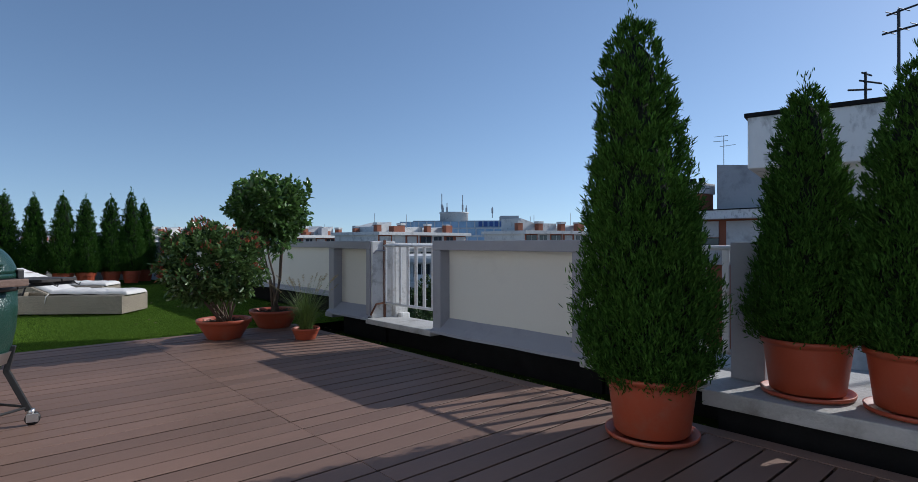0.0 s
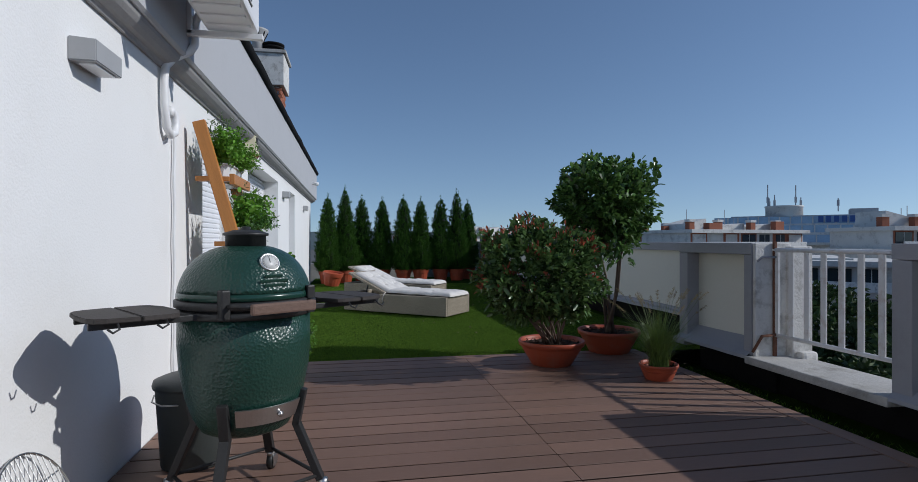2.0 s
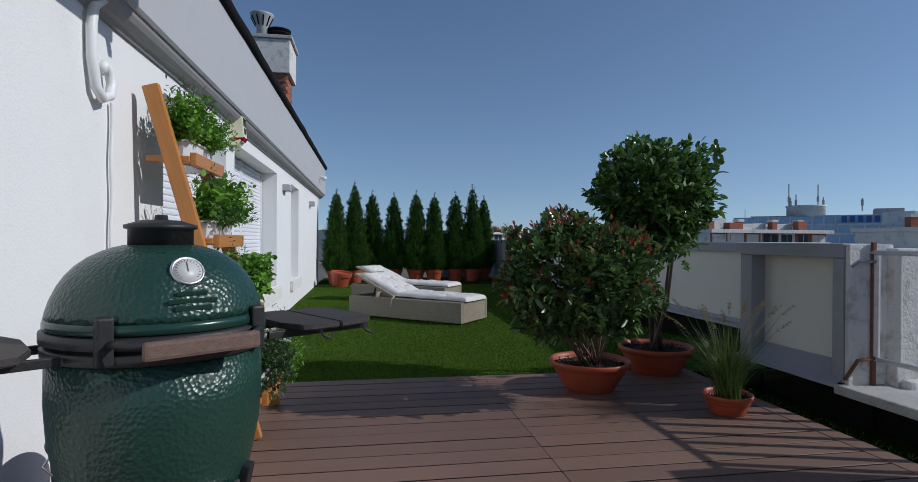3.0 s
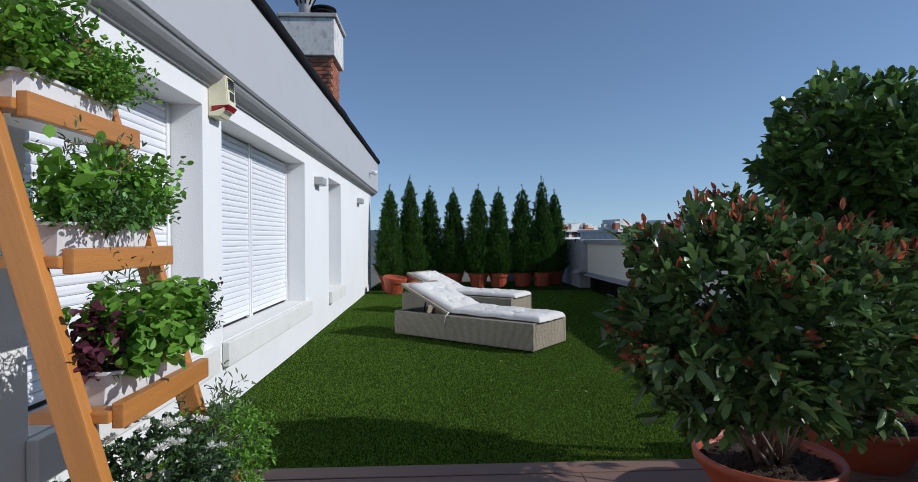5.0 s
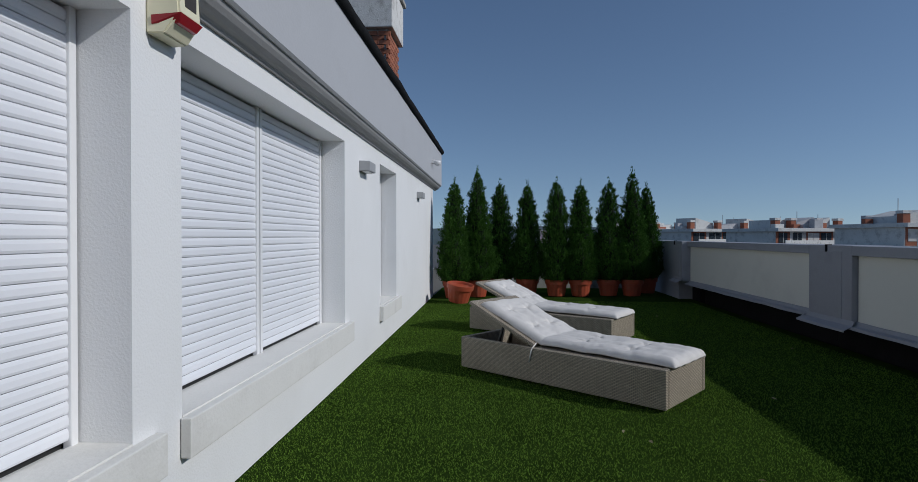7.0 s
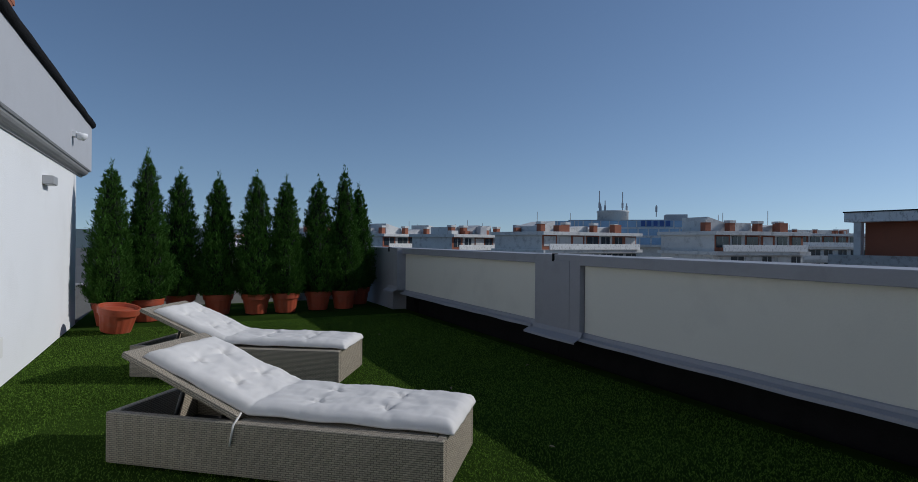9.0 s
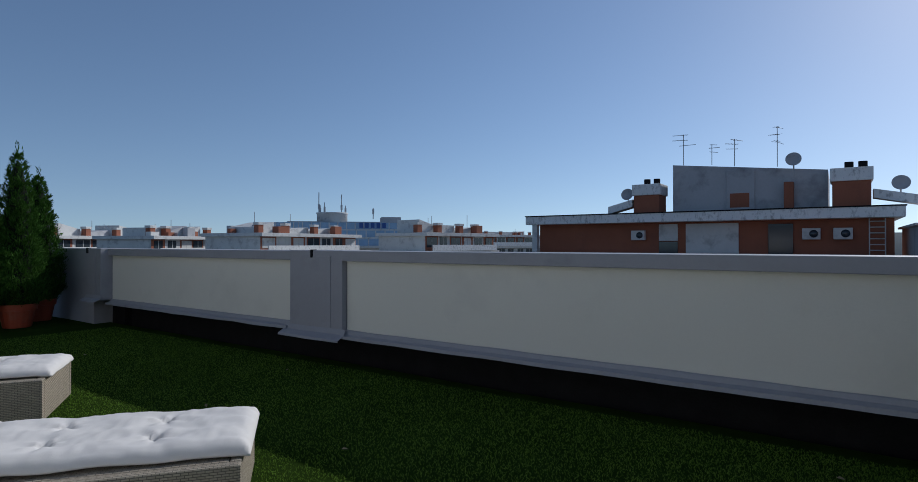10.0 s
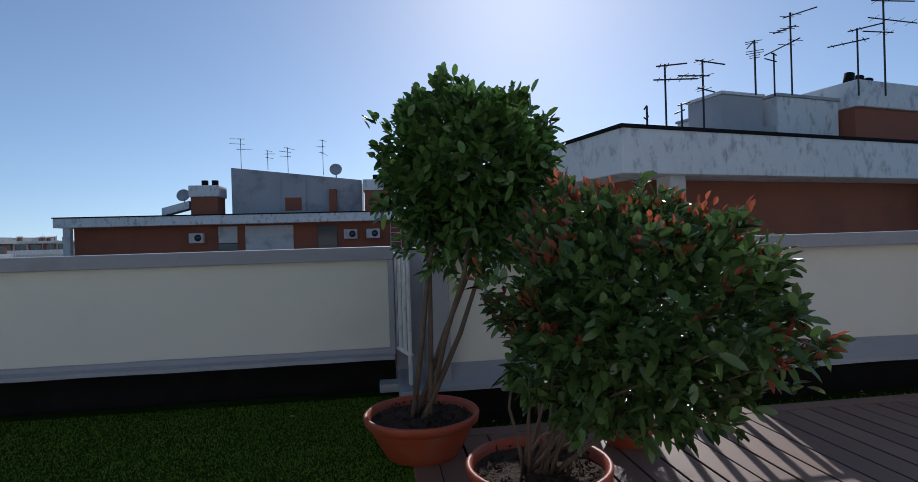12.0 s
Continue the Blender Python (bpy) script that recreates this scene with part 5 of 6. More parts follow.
al = root("alarm_siren", pose(WX, 7.27, 2.125) @ Matrix.Diagonal((1.3, 1.0, 0.89, 1)), "yellowed plastic alarm siren box with red lens on the wall", "alarm")
bm = bmesh.new()
vs = [bm.verts.new(p) for p in ((0, -0.085, -0.15), (0, 0.085, -0.15), (0, 0.085, 0.17), (0, -0.085, 0.17), (0.10, -0.075, -0.06), (0.10, 0.075, -0.06), (0.09, 0.075, 0.16), (0.09, -0.075, 0.16), (0.055, -0.08, -0.15), (0.055, 0.08, -0.15))]
for f in ((3, 2, 1, 0), (7, 4, 5, 6), (2, 3, 7, 6), (4, 8, 9, 5), (0, 1, 9, 8)):
    bm.faces.new([vs[i] for i in f])
bm.faces.new([vs[i] for i in (0, 8, 4, 7, 3)])
bm.faces.new([vs[i] for i in (1, 2, 6, 5, 9)])
bmesh.ops.recalc_face_normals(bm, faces=bm.faces)
bmesh.ops.bevel(bm, geom=bm.edges[:], offset=0.006, segments=2, affect="EDGES")
part("case", bm, M_CREAMPL, al)
bm = bmesh.new()
vs = [bm.verts.new(p) for p in ((0.105, -0.078, -0.062), (0.105, 0.078, -0.062), (0.020, -0.090, -0.075), (0.020, 0.090, -0.075), (0.092, -0.060, -0.100), (0.092, 0.060, -0.100), (0.020, -0.088, -0.112), (0.020, 0.088, -0.112))]
bmesh.ops.convex_hull(bm, input=bm.verts)
part("lens", bm, M_REDPL, al, "dark red flasher lens")
for k in range(7):
    boxed("grille_slot", (0.088, -0.055, 0.06 + k * 0.0125, 0.0965, 0.055, 0.066 + k * 0.0125), M_BLACK, al, bevel=0)
boxed("badge", (0.093, -0.035, -0.02, 0.0995, 0.045, 0.045), M_SHELF, al, "dark label plate", bevel=0.002)
cm = root("security_camera", pose(-0.885, 15.2, 2.56), "small white dome security camera under the roof edge", "camera")
boxed("mount", (0, -0.05, -0.02, 0.05, 0.05, 0.05), M_WHITEPL, cm)
rodded("arm", (0.04, 0, 0.02), (0.09, 0, 0.03), 0.018, M_WHITEPL, cm)
lathe("dome", [(0.065, 0.03), (0.065, 0.0), (0.055, -0.03), (0.03, -0.055), (0.002, -0.06)], M_WHITEPL, cm, seg=24).location = (0.10, 0, 0)

ac = root("air_conditioner", pose(-0.885, 4.30, 2.44), "white outdoor air conditioning unit on wall brackets", "air conditioner")
boxed("casing", (0.11, -0.40, 0.02, 0.42, 0.40, 0.58), M_WHITEPL, ac, bevel=0.02)
boxed("fan_recess", (0.40, -0.33, 0.08, 0.4235, 0.12, 0.52), M_BLACK, ac, bevel=0.0)
for k in range(9):
    boxed("grille_bar", (0.423, -0.33, 0.085 + k * 0.052, 0.430, 0.12, 0.093 + k * 0.052), M_WHITEPL, ac, bevel=0)
boxed("end_grille", (0.16, -0.4035, 0.10, 0.38, -0.399, 0.50), M_BLACK, ac, bevel=0)
for k in range(3):
    boxed("end_bar", (0.16 + 0.095 * k, -0.409, 0.10, 0.176 + 0.095 * k, -0.4036, 0.50), M_WHITEPL, ac, bevel=0)
for k in range(4):
    boxed("end_bar", (0.16, -0.4095, 0.13 + 0.11 * k, 0.38, -0.4037, 0.142 + 0.11 * k), M_WHITEPL, ac, bevel=0)
for k in range(5):
    boxed("base_rib", (0.14, -0.36 + 0.15 * k, 0.008, 0.39, -0.33 + 0.15 * k, 0.021), M_WHITEPL, ac, bevel=0.003)
for yy in (-0.36, 0.36):
    boxed("bracket", (0.0, yy - 0.02, -0.03, 0.45, yy + 0.02, 0.006), M_WHITEPL, ac, "white steel bracket", bevel=0.004)
    boxed("bracket_upright", (0.0, yy - 0.02, -0.02, 0.03, yy + 0.02, 0.45), M_WHITEPL, ac, bevel=0.004)
hose = [(-0.80, 4.64, 2.56), (-0.845, 4.70, 2.52), (-0.855, 4.715, 2.44), (-0.855, 4.71, 2.37), (-0.870, 4.67, 2.315), (-0.915, 4.65, 2.285), (-0.955, 4.62, 2.25), (-0.985, 4.58, 2.19), (-0.988, 4.565, 2.10), (-0.988, 4.57, 1.96), (-0.985, 4.60, 1.83), (-0.975, 4.645, 1.785), (-0.97, 4.70, 1.81), (-0.97, 4.725, 1.87), (-0.975, 4.71, 1.93), (-0.98, 4.675, 1.95), (-0.985, 4.655, 1.91)]
tagged(tube("pipe_hose", hose, 0.024, M_WHITEPL, seg=12), "white insulated pipe hanging from the air conditioner", "pipe")
n = 260
pts = [(-1.0, 4.795 + 0.006 * math.sin(i * 0.11), 1.80 - 1.72 * i / n) for i in range(n + 1)]
tagged(tube("drain_hose", pts, [0.0105 if i % 2 else 0.0085 for i in range(n + 1)], M_WHITEPL, seg=8), "thin corrugated white drain hose on the wall", "hose")

# chimney on the roof
ch = root("chimney", pose(-2.03, 15.1, 0), "brick chimney with stained concrete head and flue hats", "chimney")
boxed("core", (-0.44, -0.44, 2.9, 0.44, 0.44, 4.82), M_CONC, ch, bevel=0)
boxed("head", (-0.52, -0.56, 4.80, 0.55, 0.52, 5.55), M_PEEL, ch, "stained white concrete head", bevel=0.02)
boxed("head_slab", (-0.56, -0.60, 5.55, 0.60, 0.56, 5.63), M_CONC, ch, bevel=0.015)
lathe("flue", [(0.22, 5.63), (0.22, 5.68), (0.26, 5.69), (0.26, 5.73), (0.21, 5.735), (0.21, 5.77), (0.26, 5.775), (0.26, 5.81), (0.21, 5.815), (0.21, 5.85), (0.26, 5.86), (0.26, 5.89), (0.02, 5.91)], M_FELT_SHADE, ch, seg=24).location = (0.25, -0.1, 0)
lathe("flue_hat", [(0.12, 5.63), (0.12, 5.86), (0.25, 6.13), (0.26, 6.17), (0.24, 6.17), (0.02, 6.12)], M_GREYBOX, ch, "grey slotted funnel hat", seg=24).location = (-0.10, -0.25, 0)
for k in range(10):
    sa = 2 * math.pi * k / 10
    rodded("hat_slot", (-0.10 + 0.140 * math.cos(sa), -0.25 + 0.140 * math.sin(sa), 5.90), (-0.10 + 0.238 * math.cos(sa), -0.25 + 0.238 * math.sin(sa), 6.10), 0.016, M_FELT_SHADE, ch, seg=6)
bme = None
for row in range(22):
    z = 3.05 + row * 0.08
    for face in range(2):
        for c in range(4):
            off = -0.45 + c * 0.225 + (0.1125 if row % 2 else 0)
            if bme is None:
                bm = bmesh.new()
                box(bm, -0.105, -0.02, -0.034, 0.105, 0.02, 0.034, bevel=0)
                o = part("brick", bm, M_BRICK, ch)
                bme = o.data
            else:
                o = new("brick", bme)
                o.parent = ch
            if face == 0:
                o.location = (off + 0.11 - 0.06, -0.447, z)
            else:
                o.matrix_local = Matrix.Translation((0.447, off + 0.11 - 0.06, z)) @ Matrix.Rotation(radians(90), 4, "Z")

# leaf litter, dry grass tuft
rng = np.random.default_rng(77)
tf = root("dry_weed", pose(2.86, 2.02, -0.06), "small dry weed tuft at the deck edge", "weed")
pp = rng.normal(size=(160, 3)) * np.array([0.05, 0.14, 0.0]) + np.array([0, 0, 0.01])
leaves("blades", pp, rng.normal(size=(160, 3)) * np.array([0.6, 1, 0.2]) + np.array([0, 0, 0.5]), 0.07, 0.008, M_STRAW, tf, seed=78)
k = 24
pp = np.stack([rng.uniform(2.75, 3.3, k), rng.uniform(0.5, 6, k), np.full(k, -0.04)], 1)
tagged(leaves("leaf_litter", pp, rng.normal(size=(k, 3)) * np.array([1, 1, 0.1]), 0.03, 0.014, M_STRAW, seed=79), "scattered dry leaves on the turf", "leaves", kind="stuff")
k = 18
pp = np.stack([rng.uniform(0.3, 3.6, k), rng.uniform(7, 14, k), np.full(k, 0.02)], 1)
tagged(leaves("leaf_litter", pp, rng.normal(size=(k, 3)) * np.array([1, 1, 0.1]), 0.04, 0.02, M_STRAW, seed=80), "dry leaves on the lawn", "leaves", kind="stuff")

# ---- neighbouring roofs and the city ----
def antenna(x, y, z, h, rz, seed, n=3):
    rnd = random.Random(seed)
    a = root("roof_antenna", pose(x, y, z, 0, 0, rz), "thin metal television antenna on a roof", "antenna", group="roof antennas")
    r = 0.02 if h < 4 else 0.05
    rodded("mast", (0, 0, 0), (0, 0, h), r, M_BLACK, a, seg=6)
    for k in range(n):
        z2 = h * (0.98 - 0.17 * k)
        l = h * rnd.uniform(0.28, 0.5)
        s = rnd.choice((-1, 1))
        b0, b1 = Vector((-l * 0.3 * s, 0, z2)), Vector((l * 0.8 * s, rnd.uniform(-0.3, 0.3) * l, z2 + rnd.uniform(-0.06, 0.04) * h))
        bm_el = rodded("boom", b0, b1, r * 0.75, M_BLACK, a, seg=6)
        for j in range(2 + 2 * (k % 2) if h > 1 else 0):
            c = b0.lerp(b1, 0.12 + 0.25 * j)
            e = Vector((0, 0.10 + 0.10 * h / 2, 0)) * rnd.uniform(0.6, 1.1)
            rodded("element", c - e, c + e, r * 0.4, M_BLACK, bm_el, seg=4)


def block(name, x, y, rz, w, d, ztop, label, floors=3, brick=True, win=6, roof=True, seed=1, zbot=-26, turn=48):
    """Apartment house: walls, slab bands with balcony fronts, windows on the upper floors, roof houses and chimneys."""
    rnd = random.Random(seed)
    b = root(name, pose(x, y, 0, 0, 0, rz + (0 if not roof and floors > 4 else turn)), label, "building", group="city buildings")
    boxed("wall", (-w / 2, 0.9, zbot, w / 2, d, ztop - 0.5), M_CITYW, b, bevel=0)
    for f in range(floors):
        z = ztop - f * 2.9
        boxed("slab", (-w / 2 - 0.5, -0.1, z - 0.55, w / 2 + 0.5, d + 0.4, z), M_CITYW, b, "stained white concrete band", bevel=0.03)
        if f:
            boxed("balcony_front", (-w / 2 + 0.6, -0.4, z, w / 2 - 0.6, -0.25, z + 0.95), M_BAND if f % 2 else M_CITYW, b, bevel=0.02)
        for k in range(win):
            cx = -w / 2 + w * (k + 0.5) / win + rnd.uniform(-0.2, 0.2)
            ww = w / win * rnd.uniform(0.28, 0.42)
            if brick and f == 0 and k % 3 != 1:
                boxed("brick_infill", (cx - w / win * 0.48, 0.86, z - 2.9, cx + w / win * 0.48, 0.8985, z - 0.56), M_BRICKF, b, bevel=0)
            o = boxed("window", (cx - ww, 0.80, z - 2.35, cx + ww, 0.897, z - 0.75), M_GLASS if rnd.random() < 0.7 else M_CITYW, b, bevel=0.02)
            boxed("frame", (cx - 0.04, 0.77, z - 2.35, cx + 0.04, 0.799, z - 0.75), M_CITYW, o, bevel=0)
    if roof:
        for k in range(4):
            cx = -w * 0.42 + w * 0.84 * k / 3 + rnd.uniform(-1, 1)
            boxed("chimney", (cx - 0.5, d * 0.25, ztop, cx + 0.5, d * 0.25 + 1, ztop + 1.3), M_BRICKF, b, "red brick chimney", bevel=0.02)
            boxed("chimney_cap", (cx - 0.6, d * 0.25 - 0.1, ztop + 1.3, cx + 0.6, d * 0.25 + 1.1, ztop + 1.7), M_CITYW, b, bevel=0.03)
        for k in range(3):
            x0 = -w * 0.40 + w * 0.28 * k + rnd.uniform(0, 1.5)
            x1 = x0 + w * rnd.uniform(0.16, 0.24)
            h0, h1 = rnd.choice(((2.2, 1.2), (1.0, 1.9), (1.4, 1.4), (0.7, 1.2)))
            h0, h1 = ztop + h0, ztop + h1
            bm = bmesh.new()
            vs = [bm.verts.new(p) for p in ((x0, d * 0.35, ztop), (x1, d * 0.35, ztop), (x1, d * 0.35, h1), (x0, d * 0.35, h0), (x0, d * 0.8, ztop), (x1, d * 0.8, ztop), (x1, d * 0.8, h1), (x0, d * 0.8, h0))]
            for q in ((0, 1, 2, 3), (5, 4, 7, 6), (3, 2, 6, 7), (4, 0, 3, 7), (1, 5, 6, 2)):
                bm.faces.new([vs[i] for i in q])
            part("roof_house", bm, M_CITYW if rnd.random() < 0.7 else M_CITYG, b, "sloping concrete roof house")
        for k in range(9):
            cx, cy = rnd.uniform(-w * 0.46, w * 0.46), rnd.uniform(0.5, d * 0.9)
            sw, sh = rnd.uniform(0.3, 1.1), rnd.uniform(0.5, 1.5)
            boxed("roof_vent", (cx - sw, cy - sw * 0.6, ztop, cx + sw, cy + sw * 0.6, ztop + sh), rnd.choice((M_CITYW, M_CITYW, M_CITYG, M_BRICKF)), b, bevel=0.03)
        for k in range(3):
            cx = rnd.uniform(-w * 0.45, w * 0.45)
            rodded("aerial", (cx, d * 0.5, ztop), (cx, d * 0.5, ztop + rnd.uniform(2.0, 3.6)), 0.05, M_CITYG, b, seg=5)
    return b


def at(bearing, dist):
    return 0.1 + dist * math.sin(radians(bearing)), 6.8 + dist * math.cos(radians(bearing))


# long brick neighbour across the street
nb = root("neighbour_house", pose(37.0, 15.6, 0, 0, 0, 0), "brick neighbour with stained white roof band and grey penthouse", "building", group="city buildings")
boxed("wall", (1.2, -11.0, -26, 14, 10.2, 2.7), M_BRICKF, nb, "red brick wall", bevel=0)
boxed("roof_band", (0, -11.4, 2.62, 14.4, 10.8, 3.20), M_BAND, nb, "stained white concrete roof band", bevel=0.03)
boxed("roof_edge", (-0.05, -11.45, 3.20, 14.4, 10.85, 3.27), M_FELT_SHADE, nb, bevel=0.01)
boxed("balcony_front", (-0.6, -11.4, -0.4, -0.4, 11.4, 0.62), M_CONC, nb, bevel=0.02)
boxed("pillar", (0.1, 9.9, -3, 0.5, 10.3, 2.62), M_CITYW, nb, bevel=0.02)
for (ya, yb, za, zb, mt) in ((-3.4, -0.3, 0.3, 2.5, M_CITYW), (0.2, 1.4, 1.4, 2.5, M_CITYW), (0.2, 1.4, 0.4, 1.35, M_GLASS), (-6.3, -5.0, 0.0, 2.4, M_GLASS)):
    boxed("window", (1.10, ya, za, 1.197, yb, zb), mt, nb, bevel=0.02)
for yc in (2.7, -7.2, -8.7):
    u = boxed("cooling_unit", (0.75, yc - 0.45, 1.45, 1.18, yc + 0.45, 2.1), M_CITYW, nb, "white cooling unit", bevel=0.03)
    lathe("fan", [(0.22, 0), (0.22, 0.02), (0.02, 0.03)], M_GLASS, u, seg=20).matrix_local = Matrix.Translation((0.748, yc - 0.12, 1.78)) @ pose(0, 0, 0, 0, -90, 0)
for k in range(8):
    rodded("ladder_rung", (1.05, -10.6, 0.2 + k * 0.32), (1.05, -9.9, 0.2 + k * 0.32), 0.03, M_CITYW, nb, seg=6)
for yc in (-10.6, -9.9):
    rodded("ladder_side", (1.05, yc, 0), (1.05, yc, 2.7), 0.03, M_CITYW, nb, seg=6)
bm = bmesh.new()
vs = [bm.verts.new(p) for p in ((2.0, 0.7, 3.2), (2.0, -8.0, 3.2), (2.0, -8.0, 5.55), (2.0, 0.7, 6.5), (8, 0.7, 3.2), (8, -8.0, 3.2), (8, -8.0, 5.55), (8, 0.7, 6.5))]
for q in ((0, 1, 2, 3), (5, 4, 7, 6), (3, 2, 6, 7), (4, 0, 3, 7), (1, 5, 6, 2)):
    bm.faces.new([vs[i] for i in q])
part("penthouse", bm, M_CITYG, nb, "grey rendered penthouse wall")
boxed("penthouse_strip", (1.9, -4.2, 3.2, 1.995, -2.6, 5.9), M_CITYG, nb, bevel=0.02)
boxed("penthouse_window", (1.88, -3.9, 3.5, 1.898, -2.8, 4.4), M_BRICKF, nb, bevel=0)
boxed("brick_pier", (1.4, -6.3, 3.2, 1.99, -5.8, 4.9), M_BRICKF, nb, bevel=0.02)
for (ya, yb, zt) in ((1.4, 3.1, 5.25), (-10.0, -8.2, 5.5)):
    boxed("chimney", (1.2, ya, 3.2, 3.0, yb, zt - 0.75), M_BRICKF, nb, "brick chimney", bevel=0.02)
    boxed("chimney_cap", (1.1, ya - 0.1, zt - 0.75, 3.1, yb + 0.1, zt), M_BAND, nb, "white chimney cap", bevel=0.04)
    for q in (0.35, 1.0):
        rodded("flue", (2, ya + q, zt), (2, ya + q, zt + 0.4), 0.22, M_FELT_SHADE, nb, seg=12)
for (ya, yb) in ((3.2, 4.9), (-10.1, -12.2)):
    bm = bmesh.new()
    vs = [bm.verts.new(p) for p in ((1.2, ya, 3.75), (1.2, ya, 4.25), (1.2, yb, 3.8), (1.2, yb, 3.3), (2.2, ya, 3.75), (2.2, ya, 4.25), (2.2, yb, 3.8), (2.2, yb, 3.3))]
    for q in ((0, 1, 2, 3), (5, 4, 7, 6), (1, 5, 6, 2), (3, 2, 6, 7), (0, 3, 7, 4)):
        bm.faces.new([vs[i] for i in q])
    bmesh.ops.recalc_face_normals(bm, faces=bm.faces)
    part("sloping_beam", bm, M_BAND, nb, "sloping concrete beam")
for (yc, zc) in ((3.6, 4.6), (-6.3, 6.2), (-11.3, 4.5)):
    o = lathe("dish", [(0.02, 0.0), (0.25, 0.05), (0.42, 0.15), (0.40, 0.16), (0.24, 0.08), (0.02, 0.03)], M_CITYG, nb, "round satellite dish", seg=24)
    o.matrix_local = Matrix.Translation((1.5, yc, zc)) @ pose(0, 0, 0, 0, -75, 0)
    rodded("dish_arm", (1.6, yc, zc - 1.0), (1.6, yc, zc), 0.04, M_CITYG, nb, seg=6)
for i, (yc, zc, h) in enumerate(((-0.2, 6.3, 2.0), (-1.9, 6.2, 1.3), (-3.2, 6.0, 1.7), (-5.5, 5.8, 2.4))):
    antenna(38.0, 15.6 + yc, zc, h, 90 + 20 * i, i)
gb = root("grey_annex", pose(33.0, 1.0, 0, 0, 0, 0), "grey rendered annex with sloping roof beside the neighbour", "building", group="city buildings")
bm = bmesh.new()
vs = [bm.verts.new(p) for p in ((0, 3.0, -26), (0, -8.0, -26), (0, -8.0, 2.9), (0, 3.0, 2.2), (9, 3.0, -26), (9, -8.0, -26), (9, -8.0, 2.9), (9, 3.0, 2.2))]
for q in ((0, 1, 2, 3), (5, 4, 7, 6), (3, 2, 6, 7), (4, 0, 3, 7), (1, 5, 6, 2)):
    bm.faces.new([vs[i] for i in q])
part("wall", bm, M_CITYG, gb)
boxed("window", (-0.06, 0.2, 0.6, -0.004, 1.6, 2.0), M_GLASS, gb, bevel=0.02)
boxed("roof_edge", (-0.15, -8.2, 2.05, 9, 3.2, 2.17), M_CITYW, gb, bevel=0.02)
boxed("roof_house", (3, -6.5, 2.6, 8, -3.5, 3.6), M_CITYG, gb, bevel=0.02)
antenna(34.0, 0.0, 2.5, 2.2, 60, 31, n=4)

# neighbour at the same roof level beyond the deck
nr = root("neighbour_penthouse", pose(8.26, 2.5, -0.05, 0, 0, 13), "brick penthouse with deep stained white roof band", "building")
boxed("wall", (0.9, -16.0, -26, 7.4, -0.9, 2.25), M_BRICKF, nr, "red-brown brick wall", bevel=0)
boxed("roof_band", (0.0, -16.5, 2.22, 7.8, 0.0, 2.97), M_BAND, nr, "stained white rendered roof band", bevel=0.02)
boxed("roof_edge", (-0.04, -16.5, 2.97, 7.84, 0.04, 3.03), M_FELT_SHADE, nr, "dark felt roof edge", bevel=0.01)
boxed("terrace_slab", (-0.6, -16.5, -0.9, 0.9, 0.5, -0.6), M_CONC, nr, bevel=0.02)
boxed("column", (0.25, -1.55, -0.6, 0.6, -1.2, 2.22), M_CITYW, nr, "white rendered column", bevel=0.01)
boxed("column", (0.3, -9.4, -0.6, 0.6, -9.1, 2.22), M_GREYBOX, nr, bevel=0.01)
boxed("chimney", (1.7, -5.22, 3.0, 2.7, -4.0, 4.22), M_CITYG, nr, "grey rendered chimney", bevel=0.03)
boxed("chimney_slab", (1.66, -5.26, 4.22, 2.74, -3.96, 4.29), M_BAND, nr, bevel=0.02)
bm = bmesh.new()
vs = [bm.verts.new(p) for p in ((1.5, -2.2, 3.0), (1.5, -5.35, 3.0), (1.5, -5.35, 3.55), (1.5, -2.2, 3.12), (4.5, -2.2, 3.0), (4.5, -5.35, 3.0), (4.5, -5.35, 3.55), (4.5, -2.2, 3.12))]
for q in ((0, 1, 2, 3), (5, 4, 7, 6), (3, 2, 6, 7), (4, 0, 3, 7), (1, 5, 6, 2)):
    bm.faces.new([vs[i] for i in q])
part("roof_slope", bm, M_CITYG, nr, "grey sloping roof upstand")
boxed("roof_house", (1.45, -7.35, 3.0, 4.5, -5.36, 4.2), M_BAND, nr, "weathered grey-white roof house", bevel=0.02)
boxed("roof_house_edge", (1.41, -7.36, 4.2, 4.54, -5.32, 4.27), M_CITYG, nr, bevel=0.015)
boxed("brick_chimney", (1.1, -9.9, 3.0, 2.6, -7.4, 4.0), M_BRICKF, nr, "brick chimney", bevel=0.02)
boxed("brick_chimney_cap", (1.0, -10.0, 4.0, 2.7, -7.37, 4.62), M_BAND, nr, bevel=0.04)
for k in range(3):
    rodded("flue", (1.6 + 0.1 * k, -7.9 - 0.5 * k, 4.6), (1.6 + 0.1 * k, -8.0 - 0.5 * k, 4.95), 0.11, M_FELT_SHADE, nr, seg=12)
for k in range(5):
    tube("vent_coil", [(1.15 + 0.24 * math.cos(j * 0.5236), -2.9 + 0.30 * math.sin(j * 0.5236), 3.07 + k * 0.042) for j in range(13)], 0.026, M_FELT_SHADE, nr, seg=6)
